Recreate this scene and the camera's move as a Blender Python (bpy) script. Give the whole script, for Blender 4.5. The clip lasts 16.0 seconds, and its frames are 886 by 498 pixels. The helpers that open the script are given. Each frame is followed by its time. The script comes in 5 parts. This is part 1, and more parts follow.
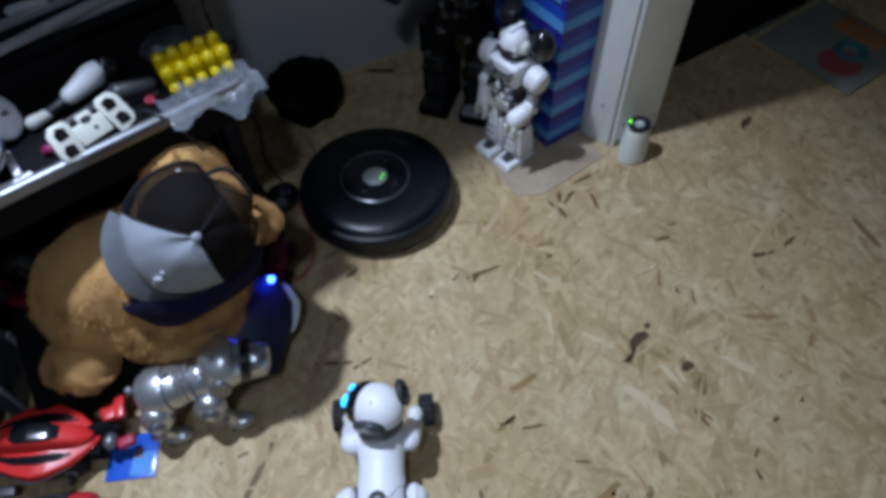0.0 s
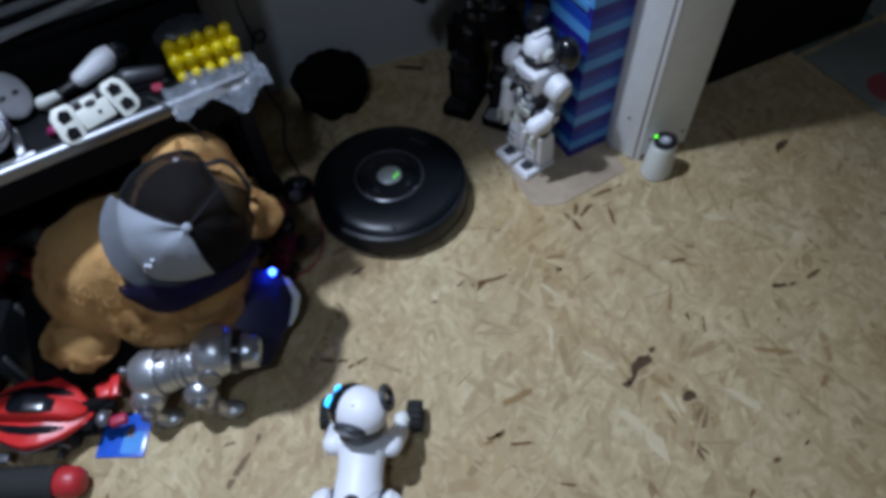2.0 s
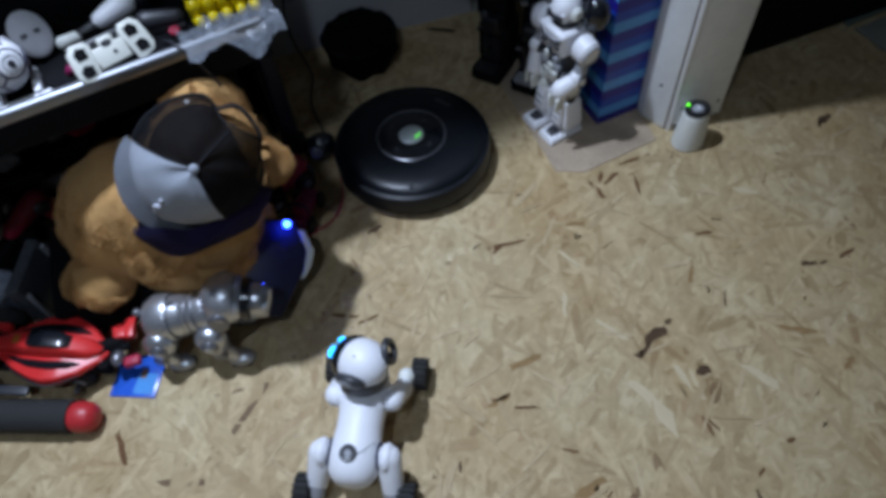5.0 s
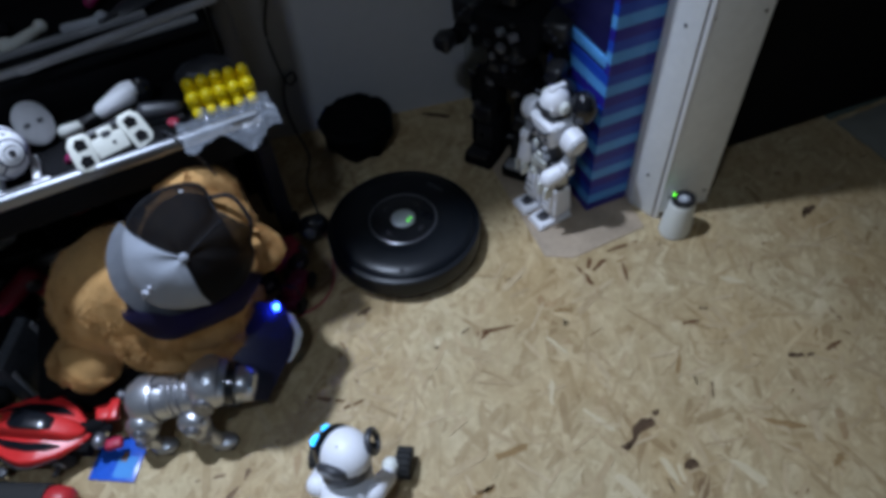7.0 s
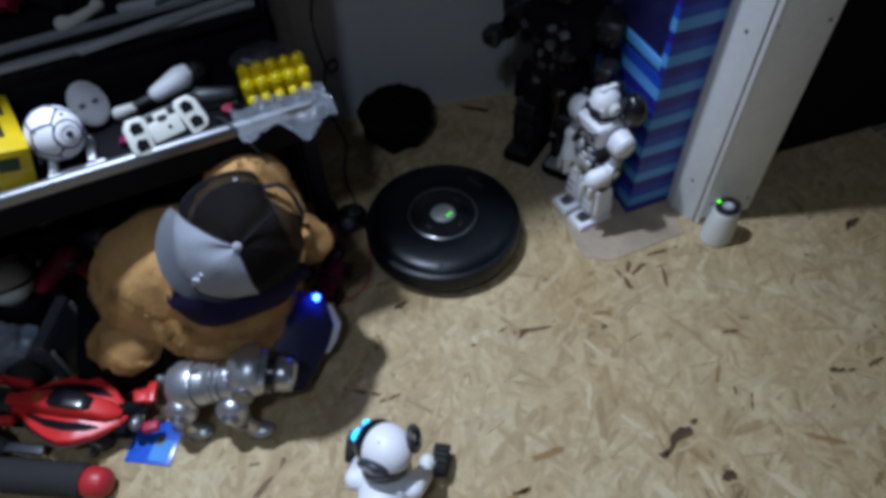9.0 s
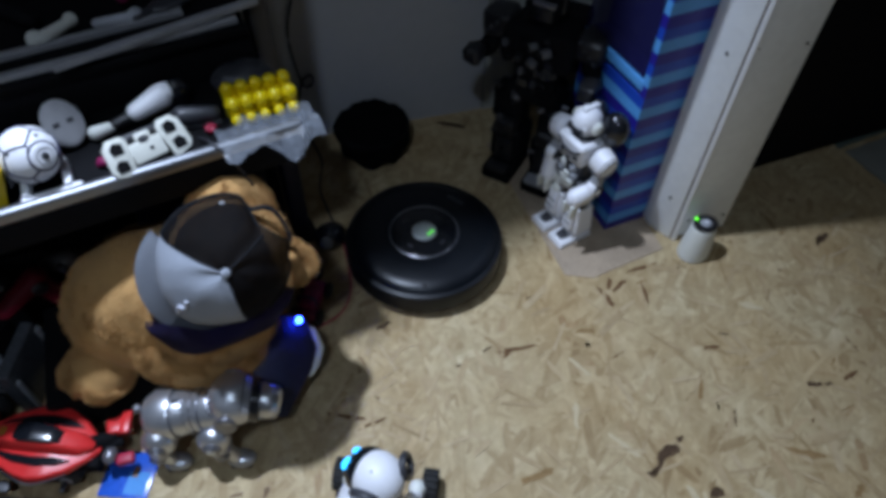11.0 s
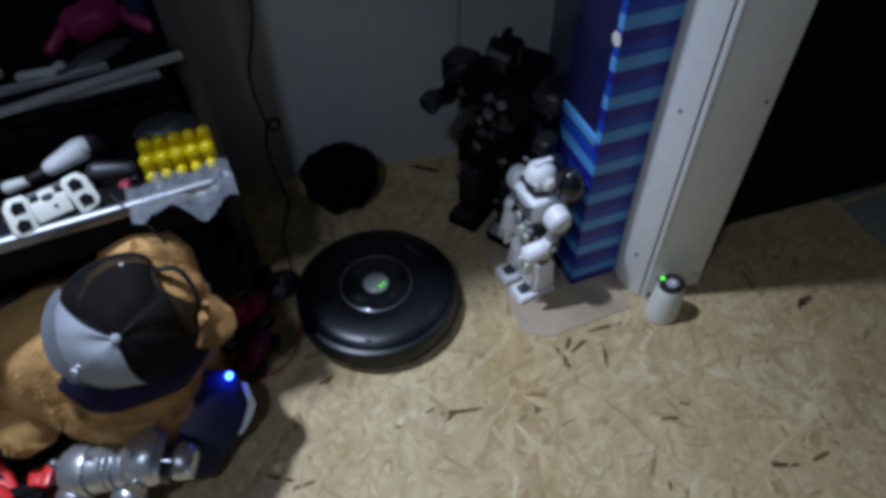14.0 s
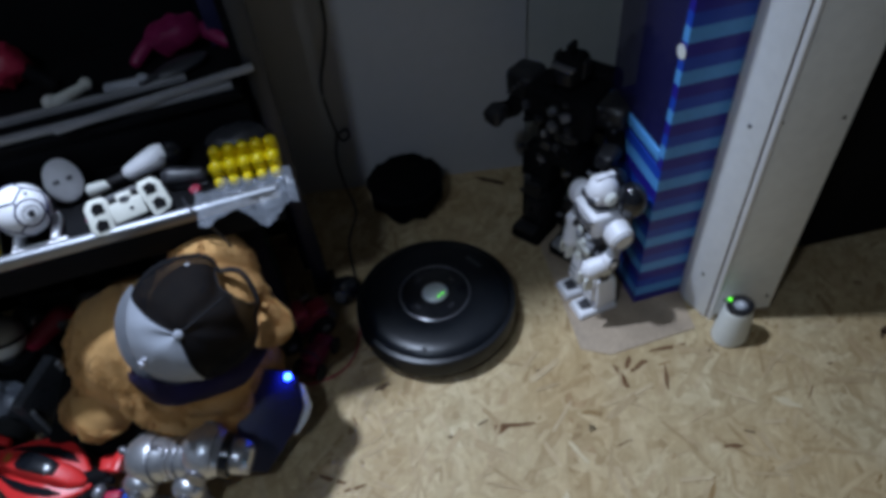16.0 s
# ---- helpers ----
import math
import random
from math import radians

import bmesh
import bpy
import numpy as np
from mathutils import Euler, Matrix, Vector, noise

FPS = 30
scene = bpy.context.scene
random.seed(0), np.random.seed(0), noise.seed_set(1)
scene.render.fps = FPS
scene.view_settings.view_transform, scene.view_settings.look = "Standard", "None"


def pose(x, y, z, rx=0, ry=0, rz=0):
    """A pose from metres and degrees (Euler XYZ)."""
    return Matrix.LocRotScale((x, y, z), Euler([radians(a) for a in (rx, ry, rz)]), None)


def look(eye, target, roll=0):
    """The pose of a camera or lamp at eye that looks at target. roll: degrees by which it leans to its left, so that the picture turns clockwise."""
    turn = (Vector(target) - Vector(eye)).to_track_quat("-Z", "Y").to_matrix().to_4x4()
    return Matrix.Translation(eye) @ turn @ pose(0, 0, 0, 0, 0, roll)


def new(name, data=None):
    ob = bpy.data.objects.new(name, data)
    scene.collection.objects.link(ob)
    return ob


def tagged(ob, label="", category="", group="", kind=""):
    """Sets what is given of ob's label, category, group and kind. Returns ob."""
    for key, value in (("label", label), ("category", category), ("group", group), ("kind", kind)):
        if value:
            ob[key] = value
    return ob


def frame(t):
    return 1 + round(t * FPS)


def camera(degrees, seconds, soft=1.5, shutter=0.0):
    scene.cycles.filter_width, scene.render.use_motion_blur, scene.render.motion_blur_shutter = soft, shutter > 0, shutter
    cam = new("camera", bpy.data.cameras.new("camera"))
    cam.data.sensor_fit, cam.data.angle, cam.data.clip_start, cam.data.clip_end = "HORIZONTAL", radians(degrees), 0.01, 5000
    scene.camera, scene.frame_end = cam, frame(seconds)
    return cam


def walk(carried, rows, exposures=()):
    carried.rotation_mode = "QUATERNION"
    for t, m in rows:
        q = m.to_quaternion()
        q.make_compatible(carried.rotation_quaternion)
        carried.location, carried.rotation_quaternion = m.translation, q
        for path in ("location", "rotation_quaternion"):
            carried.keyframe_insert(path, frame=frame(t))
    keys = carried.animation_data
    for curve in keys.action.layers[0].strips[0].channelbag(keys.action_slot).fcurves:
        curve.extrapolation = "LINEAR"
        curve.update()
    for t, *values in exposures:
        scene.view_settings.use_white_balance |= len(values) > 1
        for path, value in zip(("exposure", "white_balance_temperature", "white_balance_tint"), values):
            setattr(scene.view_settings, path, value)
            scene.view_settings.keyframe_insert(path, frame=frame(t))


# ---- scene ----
cam = camera(66.0, 16.0, soft=4.4)
METRES, EYE, TILT, LEAN, TURN = 0.764, 1.183, -53.7, 1.33, -26.5
ROWS = [
    (0.0, 0.0, 0.0, 0.0, -0.0, 0.0, -0.0),
    (0.5, -0.0286, 0.0103, 0.0089, 0.38, -0.35, -1.23),
    (1.0, -0.0515, 0.036, 0.031, -0.55, -1.12, -3.04),
    (1.5, -0.0083, 0.0287, 0.0491, 1.15, 0.18, -3.57),
    (2.0, 0.0998, 0.0282, 0.0331, 3.79, -0.67, -4.4),
    (2.5, 0.1433, 0.0273, 0.0045, 7.27, -0.95, -5.76),
    (3.0, 0.1627, 0.0475, 0.0045, 8.46, -2.56, -4.75),
    (5.5, 0.1853, 0.0532, -0.0118, 7.28, -2.51, -7.24),
    (6.0, 0.194, 0.0535, 0.0006, 6.61, -1.56, -6.83),
    (6.5, 0.2, 0.0494, 0.0316, 6.3, 1.14, -7.16),
    (7.0, 0.2009, 0.0397, 0.042, 7.61, 2.82, -7.94),
    (7.5, 0.2066, 0.0341, 0.033, 9.32, 2.45, -8.86),
    (8.0, 0.1814, 0.0296, 0.0331, 10.09, 2.15, -9.62),
    (8.5, 0.1548, 0.0311, 0.0408, 9.63, 2.6, -10.23),
    (9.0, 0.109, 0.0402, 0.0485, 8.12, 1.78, -10.57),
    (11.5, 0.0255, 0.0557, 0.0691, 4.03, 3.27, -9.5),
    (12.0, 0.0203, 0.0636, 0.073, 3.84, 3.23, -9.07),
    (12.5, 0.0189, 0.0677, 0.0796, 2.89, 2.78, -8.94),
    (13.0, 0.0294, 0.0716, 0.1018, 1.48, 3.31, -8.05),
    (13.5, 0.1293, 0.1, 0.1572, 4.26, 3.63, -9.32),
    (14.0, 0.2518, 0.1335, 0.2038, 8.04, 4.16, -11.85),
    (14.5, 0.3016, 0.136, 0.199, 11.5, 3.87, -14.21),
    (15.0, 0.3205, 0.137, 0.2039, 12.95, 3.48, -13.26),
    (15.5, 0.3139, 0.1334, 0.207, 13.98, 3.71, -14.06),
    (16.0, 0.3013, 0.136, 0.2111, 14.59, 3.73, -14.2),
]
walk(cam, [(t, pose(0, 0, EYE, TILT, LEAN, TURN) @ pose(METRES * x, METRES * y, METRES * z, 90 + pitch, roll, yaw)) for t, x, y, z, yaw, pitch, roll in ROWS])
# ---------- light ----------
world = bpy.data.worlds.new("world")
scene.world = world
world.use_nodes = True
world.node_tree.nodes["Background"].inputs[0].default_value = (0.55, 0.62, 0.75, 1)
world.node_tree.nodes["Background"].inputs[1].default_value = 0.002


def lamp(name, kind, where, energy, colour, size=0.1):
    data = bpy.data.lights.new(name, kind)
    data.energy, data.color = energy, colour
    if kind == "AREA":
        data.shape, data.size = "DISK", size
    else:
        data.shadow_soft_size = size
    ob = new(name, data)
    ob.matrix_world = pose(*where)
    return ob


LAMP = (-0.28, 1.03, 2.28)
beam = lamp("ceiling_spot_light", "SPOT", LAMP, 256.0, (0.64, 0.765, 1.0), 0.045)
beam.data.spot_size, beam.data.spot_blend = radians(70), 1.0
beam.matrix_world = look(LAMP, (0.085, 0.66, 0.0))
# Unseen fill lamp, added to lift the shade on plush, frame and floor.
lamp("front_fill_light", "AREA", (-0.35, -0.40, 2.36), 11.4, (0.61, 0.76, 1.0), 0.14)

# ---------- materials ----------


def mat(name, colour, rough=0.5, metal=0.0, vary=0.15, scale=30.0, bump=0.1, emit=0.0, alpha=None, coat=0.0, spec=0.5):
    """A surface with uneven tone and roughness at two sizes and a fine relief."""
    m = bpy.data.materials.new(name)
    m.use_nodes = True
    nt = m.node_tree
    n, link = nt.nodes, nt.links.new
    b = n["Principled BSDF"]
    tc = n.new("ShaderNodeTexCoord")
    big, fine = n.new("ShaderNodeTexNoise"), n.new("ShaderNodeTexNoise")
    big.inputs["Scale"].default_value, fine.inputs["Scale"].default_value = scale * 0.35, scale * 6
    big.inputs["Detail"].default_value, fine.inputs["Detail"].default_value = 4, 3
    link(tc.outputs["Object"], big.inputs["Vector"])
    link(tc.outputs["Object"], fine.inputs["Vector"])
    mix = n.new("ShaderNodeMix")
    mix.data_type = "FLOAT"
    mix.inputs[0].default_value = 0.4
    link(big.outputs["Fac"], mix.inputs[2])
    link(fine.outputs["Fac"], mix.inputs[3])
    ramp = n.new("ShaderNodeValToRGB")
    lo = [max(0.0, c * (1 - vary)) for c in colour]
    hi = [min(1.0, c * (1 + vary)) for c in colour]
    ramp.color_ramp.elements[0].position, ramp.color_ramp.elements[1].position = 0.3, 0.7
    ramp.color_ramp.elements[0].color, ramp.color_ramp.elements[1].color = (*lo, 1), (*hi, 1)
    link(mix.outputs[0], ramp.inputs[0])
    link(ramp.outputs[0], b.inputs["Base Color"])
    mr = n.new("ShaderNodeMapRange")
    mr.inputs[3].default_value, mr.inputs[4].default_value = max(0.02, rough - 0.12), min(1.0, rough + 0.12)
    link(big.outputs["Fac"], mr.inputs[0])
    link(mr.outputs[0], b.inputs["Roughness"])
    b.inputs["Metallic"].default_value = metal
    b.inputs["Specular IOR Level"].default_value = spec
    b.inputs["Coat Weight"].default_value = coat
    if bump:
        bp = n.new("ShaderNodeBump")
        bp.inputs["Strength"].default_value, bp.inputs["Distance"].default_value = bump, 0.002
        link(fine.outputs["Fac"], bp.inputs["Height"])
        link(bp.outputs[0], b.inputs["Normal"])
    if emit:
        b.inputs["Emission Color"].default_value = (*colour, 1)
        b.inputs["Emission Strength"].default_value = emit
    if alpha is not None:
        b.inputs["Alpha"].default_value = alpha
    return m


def flake_material(name, stops, dark=1.0, single_strand=False):
    """Pressed wood strands: one tone a strand, with grain along its length."""
    m = bpy.data.materials.new(name)
    m.use_nodes = True
    nt = m.node_tree
    n, link = nt.nodes, nt.links.new
    b = n["Principled BSDF"]
    geo, uv = n.new("ShaderNodeNewGeometry"), n.new("ShaderNodeUVMap")
    ramp = n.new("ShaderNodeValToRGB")
    els = ramp.color_ramp.elements
    while len(els) < len(stops):
        els.new(0.5)
    for e, (p, c) in zip(els, stops):
        e.position, e.color = p, (c[0] * dark, c[1] * dark, c[2] * dark, 1)
    if single_strand:
        info = n.new("ShaderNodeObjectInfo")
        link(info.outputs["Random"], ramp.inputs[0])
    else:
        link(geo.outputs["Random Per Island"], ramp.inputs[0])
    mp = n.new("ShaderNodeMapping")
    mp.inputs["Scale"].default_value = (12, 260, 1)
    link(uv.outputs[0], mp.inputs[0])
    grain = n.new("ShaderNodeTexNoise")
    grain.inputs["Scale"].default_value, grain.inputs["Detail"].default_value = 1.0, 4
    link(mp.outputs[0], grain.inputs["Vector"])
    tc = n.new("ShaderNodeTexCoord")
    dirt = n.new("ShaderNodeTexNoise")
    dirt.inputs["Scale"].default_value, dirt.inputs["Detail"].default_value = 4.5, 6
    link(tc.outputs["Object"], dirt.inputs["Vector"])
    mottle = n.new("ShaderNodeTexNoise")
    mottle.inputs["Scale"].default_value, mottle.inputs["Detail"].default_value = 24.0, 5
    mottle.inputs["Roughness"].default_value, mottle.inputs["Distortion"].default_value = 0.65, 1.2
    link(tc.outputs["Object"], mottle.inputs["Vector"])
    for source, lo, hi in ((grain, (0.86, 0.85, 0.83), (1.10, 1.10, 1.10)), (dirt, (0.90, 0.82, 0.72), (1.06, 1.09, 1.13)), (mottle, (0.82, 0.78, 0.72), (1.08, 1.09, 1.10))):
        mr = n.new("ShaderNodeValToRGB")
        mr.color_ramp.elements[0].position, mr.color_ramp.elements[1].position = 0.3, 0.7
        mr.color_ramp.elements[0].color, mr.color_ramp.elements[1].color = (*lo, 1), (*hi, 1)
        link(source.outputs["Fac"], mr.inputs[0])
        mul = n.new("ShaderNodeMix")
        mul.data_type, mul.blend_type = "RGBA", "MULTIPLY"
        mul.inputs[0].default_value = 1.0
        link(ramp.outputs[0] if source is grain else last.outputs[2], mul.inputs[6])
        link(mr.outputs[0], mul.inputs[7])
        last = mul
    link(last.outputs[2], b.inputs["Base Color"])
    b.inputs["Roughness"].default_value = 0.62
    b.inputs["Specular IOR Level"].default_value = 0.3
    bp = n.new("ShaderNodeBump")
    bp.inputs["Strength"].default_value, bp.inputs["Distance"].default_value = 0.25, 0.001
    link(grain.outputs["Fac"], bp.inputs["Height"])
    link(bp.outputs[0], b.inputs["Normal"])
    return m


TAN = [(0.0, (0.330, 0.240, 0.128)), (0.06, (0.390, 0.292, 0.160)), (0.18, (0.428, 0.330, 0.187)), (0.45, (0.455, 0.358, 0.205)), (0.75, (0.490, 0.388, 0.228)), (0.95, (0.540, 0.438, 0.270)), (0.992, (0.380, 0.268, 0.146)), (1.0, (0.135, 0.080, 0.041))]
OSB = flake_material("pressed_strand_board", TAN)
STRAND = flake_material("single_wood_strand", [(0.0, (0.342, 0.250, 0.135)), (0.12, (0.419, 0.320, 0.187)), (0.6, (0.475, 0.372, 0.224)), (1.0, (0.523, 0.420, 0.269))], single_strand=True)
DARK_FLAKE = mat("dark_bark_strand", (0.085, 0.052, 0.030), 0.8, vary=0.6, scale=60, spec=0.12)
RUST_FLAKE = mat("red_brown_strand", (0.145, 0.075, 0.036), 0.8, vary=0.45, scale=60, spec=0.12)
PALE_FLAKE = mat("pale_strand", (0.53, 0.43, 0.265), 0.6, vary=0.12, scale=60)
TAN_FLAKE = mat("brown_tan_strand", (0.27, 0.17, 0.075), 0.75, vary=0.3, scale=60, spec=0.15)
PLY = mat("dusty_plywood", (0.370, 0.285, 0.200), 0.75, vary=0.32, scale=34, bump=0.3)
WALL = mat("grey_painted_wall", (0.42, 0.42, 0.42), 0.85, vary=0.05, scale=6, bump=0.15)
WALL2 = mat("grey_green_wall", (0.40, 0.41, 0.38), 0.85, vary=0.06, scale=6, bump=0.15)
# near-black: the next room's lack of light is put into this colour
SHADEWALL = mat("unlit_room_shade", (0.05, 0.05, 0.055), 0.9, vary=0.2, scale=4)
CEIL = mat("ceiling_paint", (0.6, 0.6, 0.6), 0.9, vary=0.04, scale=4)
FRAME = mat("white_painted_board", (0.84, 0.86, 0.87), 0.55, vary=0.08, scale=9, bump=0.1)
FRAME2 = mat("white_edge_bead", (0.84, 0.85, 0.86), 0.42, vary=0.06, scale=20)
BLACK = mat("black_plastic", (0.012, 0.012, 0.014), 0.42, vary=0.3, scale=40, bump=0.05)
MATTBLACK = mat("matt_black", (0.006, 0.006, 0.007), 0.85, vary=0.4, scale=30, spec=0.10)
GLOSSBLACK = mat("gloss_black", (0.008, 0.009, 0.012), 0.16, vary=0.3, scale=20, bump=0.02, coat=0.3)
SATINBLACK = mat("satin_black_lid", (0.005, 0.0065, 0.009), 0.34, vary=0.25, scale=14, bump=0.03, spec=0.28)
RUBBER = mat("black_rubber", (0.018, 0.018, 0.018), 0.85, vary=0.3, scale=60, bump=0.3)
DARKMETAL = mat("dark_painted_steel", (0.02, 0.021, 0.025), 0.5, 0.0, vary=0.3, scale=20)
STEEL = mat("brushed_steel_edge", (0.27, 0.28, 0.30), 0.42, 0.8, vary=0.08, scale=40, bump=0.05)
SILVER = mat("silver_plastic", (0.55, 0.56, 0.59), 0.34, 0.85, vary=0.08, scale=30, bump=0.02)
DARKSILVER = mat("dark_silver", (0.22, 0.22, 0.24), 0.35, 0.7, vary=0.15, scale=30, bump=0.04)
WHITE = mat("white_plastic", (0.80, 0.80, 0.83), 0.46, vary=0.05, scale=22, bump=0.02)
WHITE2 = mat("off_white_plastic", (0.70, 0.71, 0.66), 0.45, vary=0.06, scale=25, bump=0.04)
GREYP = mat("grey_plastic", (0.30, 0.31, 0.33), 0.45, vary=0.12, scale=30)
DARKGREY = mat("dark_grey_plastic", (0.035, 0.036, 0.042), 0.4, vary=0.25, scale=30)
RED = mat("red_plastic", (0.66, 0.03, 0.03), 0.33, vary=0.15, scale=30, bump=0.03)
DARKRED = mat("dark_red_plastic", (0.36, 0.018, 0.05), 0.45, vary=0.2, scale=30)
MAGENTA = mat("magenta_plastic", (0.20, 0.009, 0.065), 0.45, vary=0.2, scale=30)
YELLOW = mat("yellow_plastic", (0.78, 0.58, 0.002), 0.34, vary=0.08, scale=30, bump=0.02)
YELLOWCARD = mat("yellow_card", (0.60, 0.42, 0.006), 0.4, vary=0.1, scale=20)
BLUECARD = mat("blue_printed_card", (0.02, 0.10, 0.52), 0.25, vary=0.35, scale=25, bump=0.03)
NAVY = mat("navy_board", (0.013, 0.015, 0.058), 0.5, vary=0.3, scale=20)
PURPLE = mat("indigo_fabric", (0.013, 0.008, 0.062), 0.9, vary=0.3, scale=80, bump=0.4)
CAPGREY = mat("grey_cotton_twill", (0.285, 0.305, 0.345), 0.85, vary=0.1, scale=60, bump=0.35)
CAPBLACK = mat("black_cap_mesh", (0.005, 0.005, 0.006), 0.8, vary=0.5, scale=90, bump=0.3, spec=0.1, alpha=0.70)
CAPTRIM = mat("black_cap_binding", (0.009, 0.009, 0.011), 0.75, vary=0.4, scale=90, bump=0.4, spec=0.25)
ORANGE = mat("orange_plastic", (0.42, 0.15, 0.02), 0.5, vary=0.2, scale=30)
GREEN = mat("dark_green_card", (0.015, 0.05, 0.025), 0.6, vary=0.3, scale=20)
STRIP = mat("pale_grey_strip", (0.27, 0.27, 0.28), 0.5, vary=0.14, scale=14)
BONE = mat("ivory_plastic", (0.56, 0.56, 0.50), 0.45, vary=0.08, scale=25)
BOXDARK = mat("box_indigo", (0.020, 0.014, 0.25), 0.38, vary=0.15, scale=16, bump=0.03)
BOXMID = mat("box_mid_blue", (0.012, 0.06, 0.42), 0.38, vary=0.12, scale=16, bump=0.03)
BOXLIGHT = mat("box_light_blue", (0.09, 0.32, 0.68), 0.38, vary=0.12, scale=16, bump=0.03)
BOXDEEP = mat("box_deep_blue", (0.01, 0.014, 0.09), 0.3, vary=0.2, scale=16, bump=0.03)
BLUELED = mat("blue_led", (0.012, 0.045, 1.0), 0.3, vary=0.0, bump=0, emit=45.0)
CYANLED = mat("cyan_eye_led", (0.03, 0.45, 1.0), 0.3, vary=0.0, bump=0, emit=2.6)
GREENLED = mat("green_led", (0.12, 1.0, 0.03), 0.3, vary=0.0, bump=0, emit=1.4)
MATPINK = mat("red_foam", (0.35, 0.07, 0.08), 0.9, vary=0.15, scale=40, bump=0.3)
MATTEAL = mat("teal_foam", (0.03, 0.17, 0.17), 0.9, vary=0.15, scale=40, bump=0.3)
MATGREEN = mat("grey_green_foam", (0.10, 0.13, 0.11), 0.9, vary=0.15, scale=40, bump=0.3)
MATBEIGE = mat("grey_foam", (0.20, 0.20, 0.17), 0.9, vary=0.15, scale=40, bump=0.3)
MATORANGE = mat("orange_foam", (0.40, 0.16, 0.06), 0.9, vary=0.15, scale=40, bump=0.3)
CLEAR = mat("clear_film", (0.72, 0.78, 0.88), 0.09, vary=0.05, scale=30, bump=0.7, alpha=0.15, spec=1.0)
WINDOW = mat("clear_box_window", (0.02, 0.02, 0.08), 0.08, vary=0.1, scale=10, bump=0.0, alpha=0.55)


def fur_material():
    m = mat("tan_plush", (0.48, 0.272, 0.105), 0.95, vary=0.24, scale=62, bump=0.3, spec=0.1)
    b = m.node_tree.nodes["Principled BSDF"]
    b.inputs["Sheen Weight"].default_value = 0.2
    b.inputs["Sheen Tint"].default_value = (0.9, 0.7, 0.45, 1)
    return m


FUR = fur_material()

# ---------- shapes ----------


def thing(name, label, category, where=None, group="", kind=""):
    ob = new(name)
    ob.empty_display_size = 0.05
    if where is not None:
        ob.matrix_world = where
    return tagged(ob, label, category, group, kind)


def part(name, bm, material, parent, label="", kind=""):
    """Links a bmesh as one mesh object under a thing or part."""
    me = bpy.data.meshes.new(name)
    bm.normal_update()
    bm.to_mesh(me)
    bm.free()
    for p in me.polygons:
        p.use_smooth = True
    me.materials.append(material)
    ob = new(name, me)
    ob.parent = parent
    try:
        me.set_sharp_from_angle(angle=radians(38))
    except AttributeError:
        pass
    return tagged(ob, label, kind=kind)


def single(name, bm, material, label, category, where=None, group="", kind=""):
    ob = part(name, bm, material, None)
    if where is not None:
        ob.matrix_world = where
    return tagged(ob, label, category, group, kind)


def add(bm, other, m=None):
    """Joins another bmesh into bm."""
    me = bpy.data.meshes.new("tmp")
    other.to_mesh(me)
    other.free()
    if m is not None:
        me.transform(m)
    bm.from_mesh(me)
    bpy.data.meshes.remove(me)
    return bm


def join(*some):
    bm = bmesh.new()
    for s in some:
        add(bm, s)
    return bm


def block(x0, x1, y0, y1, z0, z1, bevel=0.0, seg=2, m=None):
    bm = bmesh.new()
    bmesh.ops.create_cube(bm, size=1)
    for v in bm.verts:
        v.co = Vector((x0 + (v.co.x + 0.5) * (x1 - x0), y0 + (v.co.y + 0.5) * (y1 - y0), z0 + (v.co.z + 0.5) * (z1 - z0)))
    if bevel:
        bmesh.ops.bevel(bm, geom=bm.edges[:], offset=bevel, segments=seg, affect="EDGES", profile=0.5)
    if m is not None:
        bm.transform(m)
    return bm


def ball(centre, r, m=None, u=24, v=14):
    """An ellipsoid; r is one radius or three."""
    r = (r, r, r) if isinstance(r, (int, float)) else r
    bm = bmesh.new()
    bmesh.ops.create_uvsphere(bm, u_segments=u, v_segments=v, radius=1)
    bm.transform(Matrix.Translation(centre) @ (m or Matrix()) @ Matrix.Diagonal((*r, 1)))
    return bm


def lathe(profile, n=32, m=None):
    """Turns (radius, height) pairs about z."""
    bm = bmesh.new()
    rings = []
    for r, z in profile:
        if r < 1e-6:
            rings.append([bm.verts.new((0, 0, z))])
        else:
            rings.append([bm.verts.new((r * math.cos(2 * math.pi * k / n), r * math.sin(2 * math.pi * k / n), z)) for k in range(n)])
    for a, b in zip(rings, rings[1:]):
        for k in range(n):
            j = (k + 1) % n
            if len(a) == 1 and len(b) > 1:
                bm.faces.new((a[0], b[j], b[k]))
            elif len(b) == 1 and len(a) > 1:
                bm.faces.new((a[k], a[j], b[0]))
            elif len(a) > 1:
                bm.faces.new((a[k], a[j], b[j], b[k]))
    bmesh.ops.recalc_face_normals(bm, faces=bm.faces[:])
    if m is not None:
        bm.transform(m)
    return bm


def aim(a, b):
    """Carries z onto the way from a to b, at a."""
    d = Vector(b) - Vector(a)
    return Matrix.Translation(a) @ d.to_track_quat("Z", "Y").to_matrix().to_4x4()


def rod(a, b, r, r2=None, n=16, cap=0.0):
    """A round bar from a to b with softened ends."""
    r2 = r if r2 is None else r2
    h = (Vector(b) - Vector(a)).length
    c = cap or min(r, r2) * 0.25
    return lathe([(0, 0), (r - c, 0), (r, c), (r2, h - c), (r2 - c, h), (0, h)], n, aim(a, b))


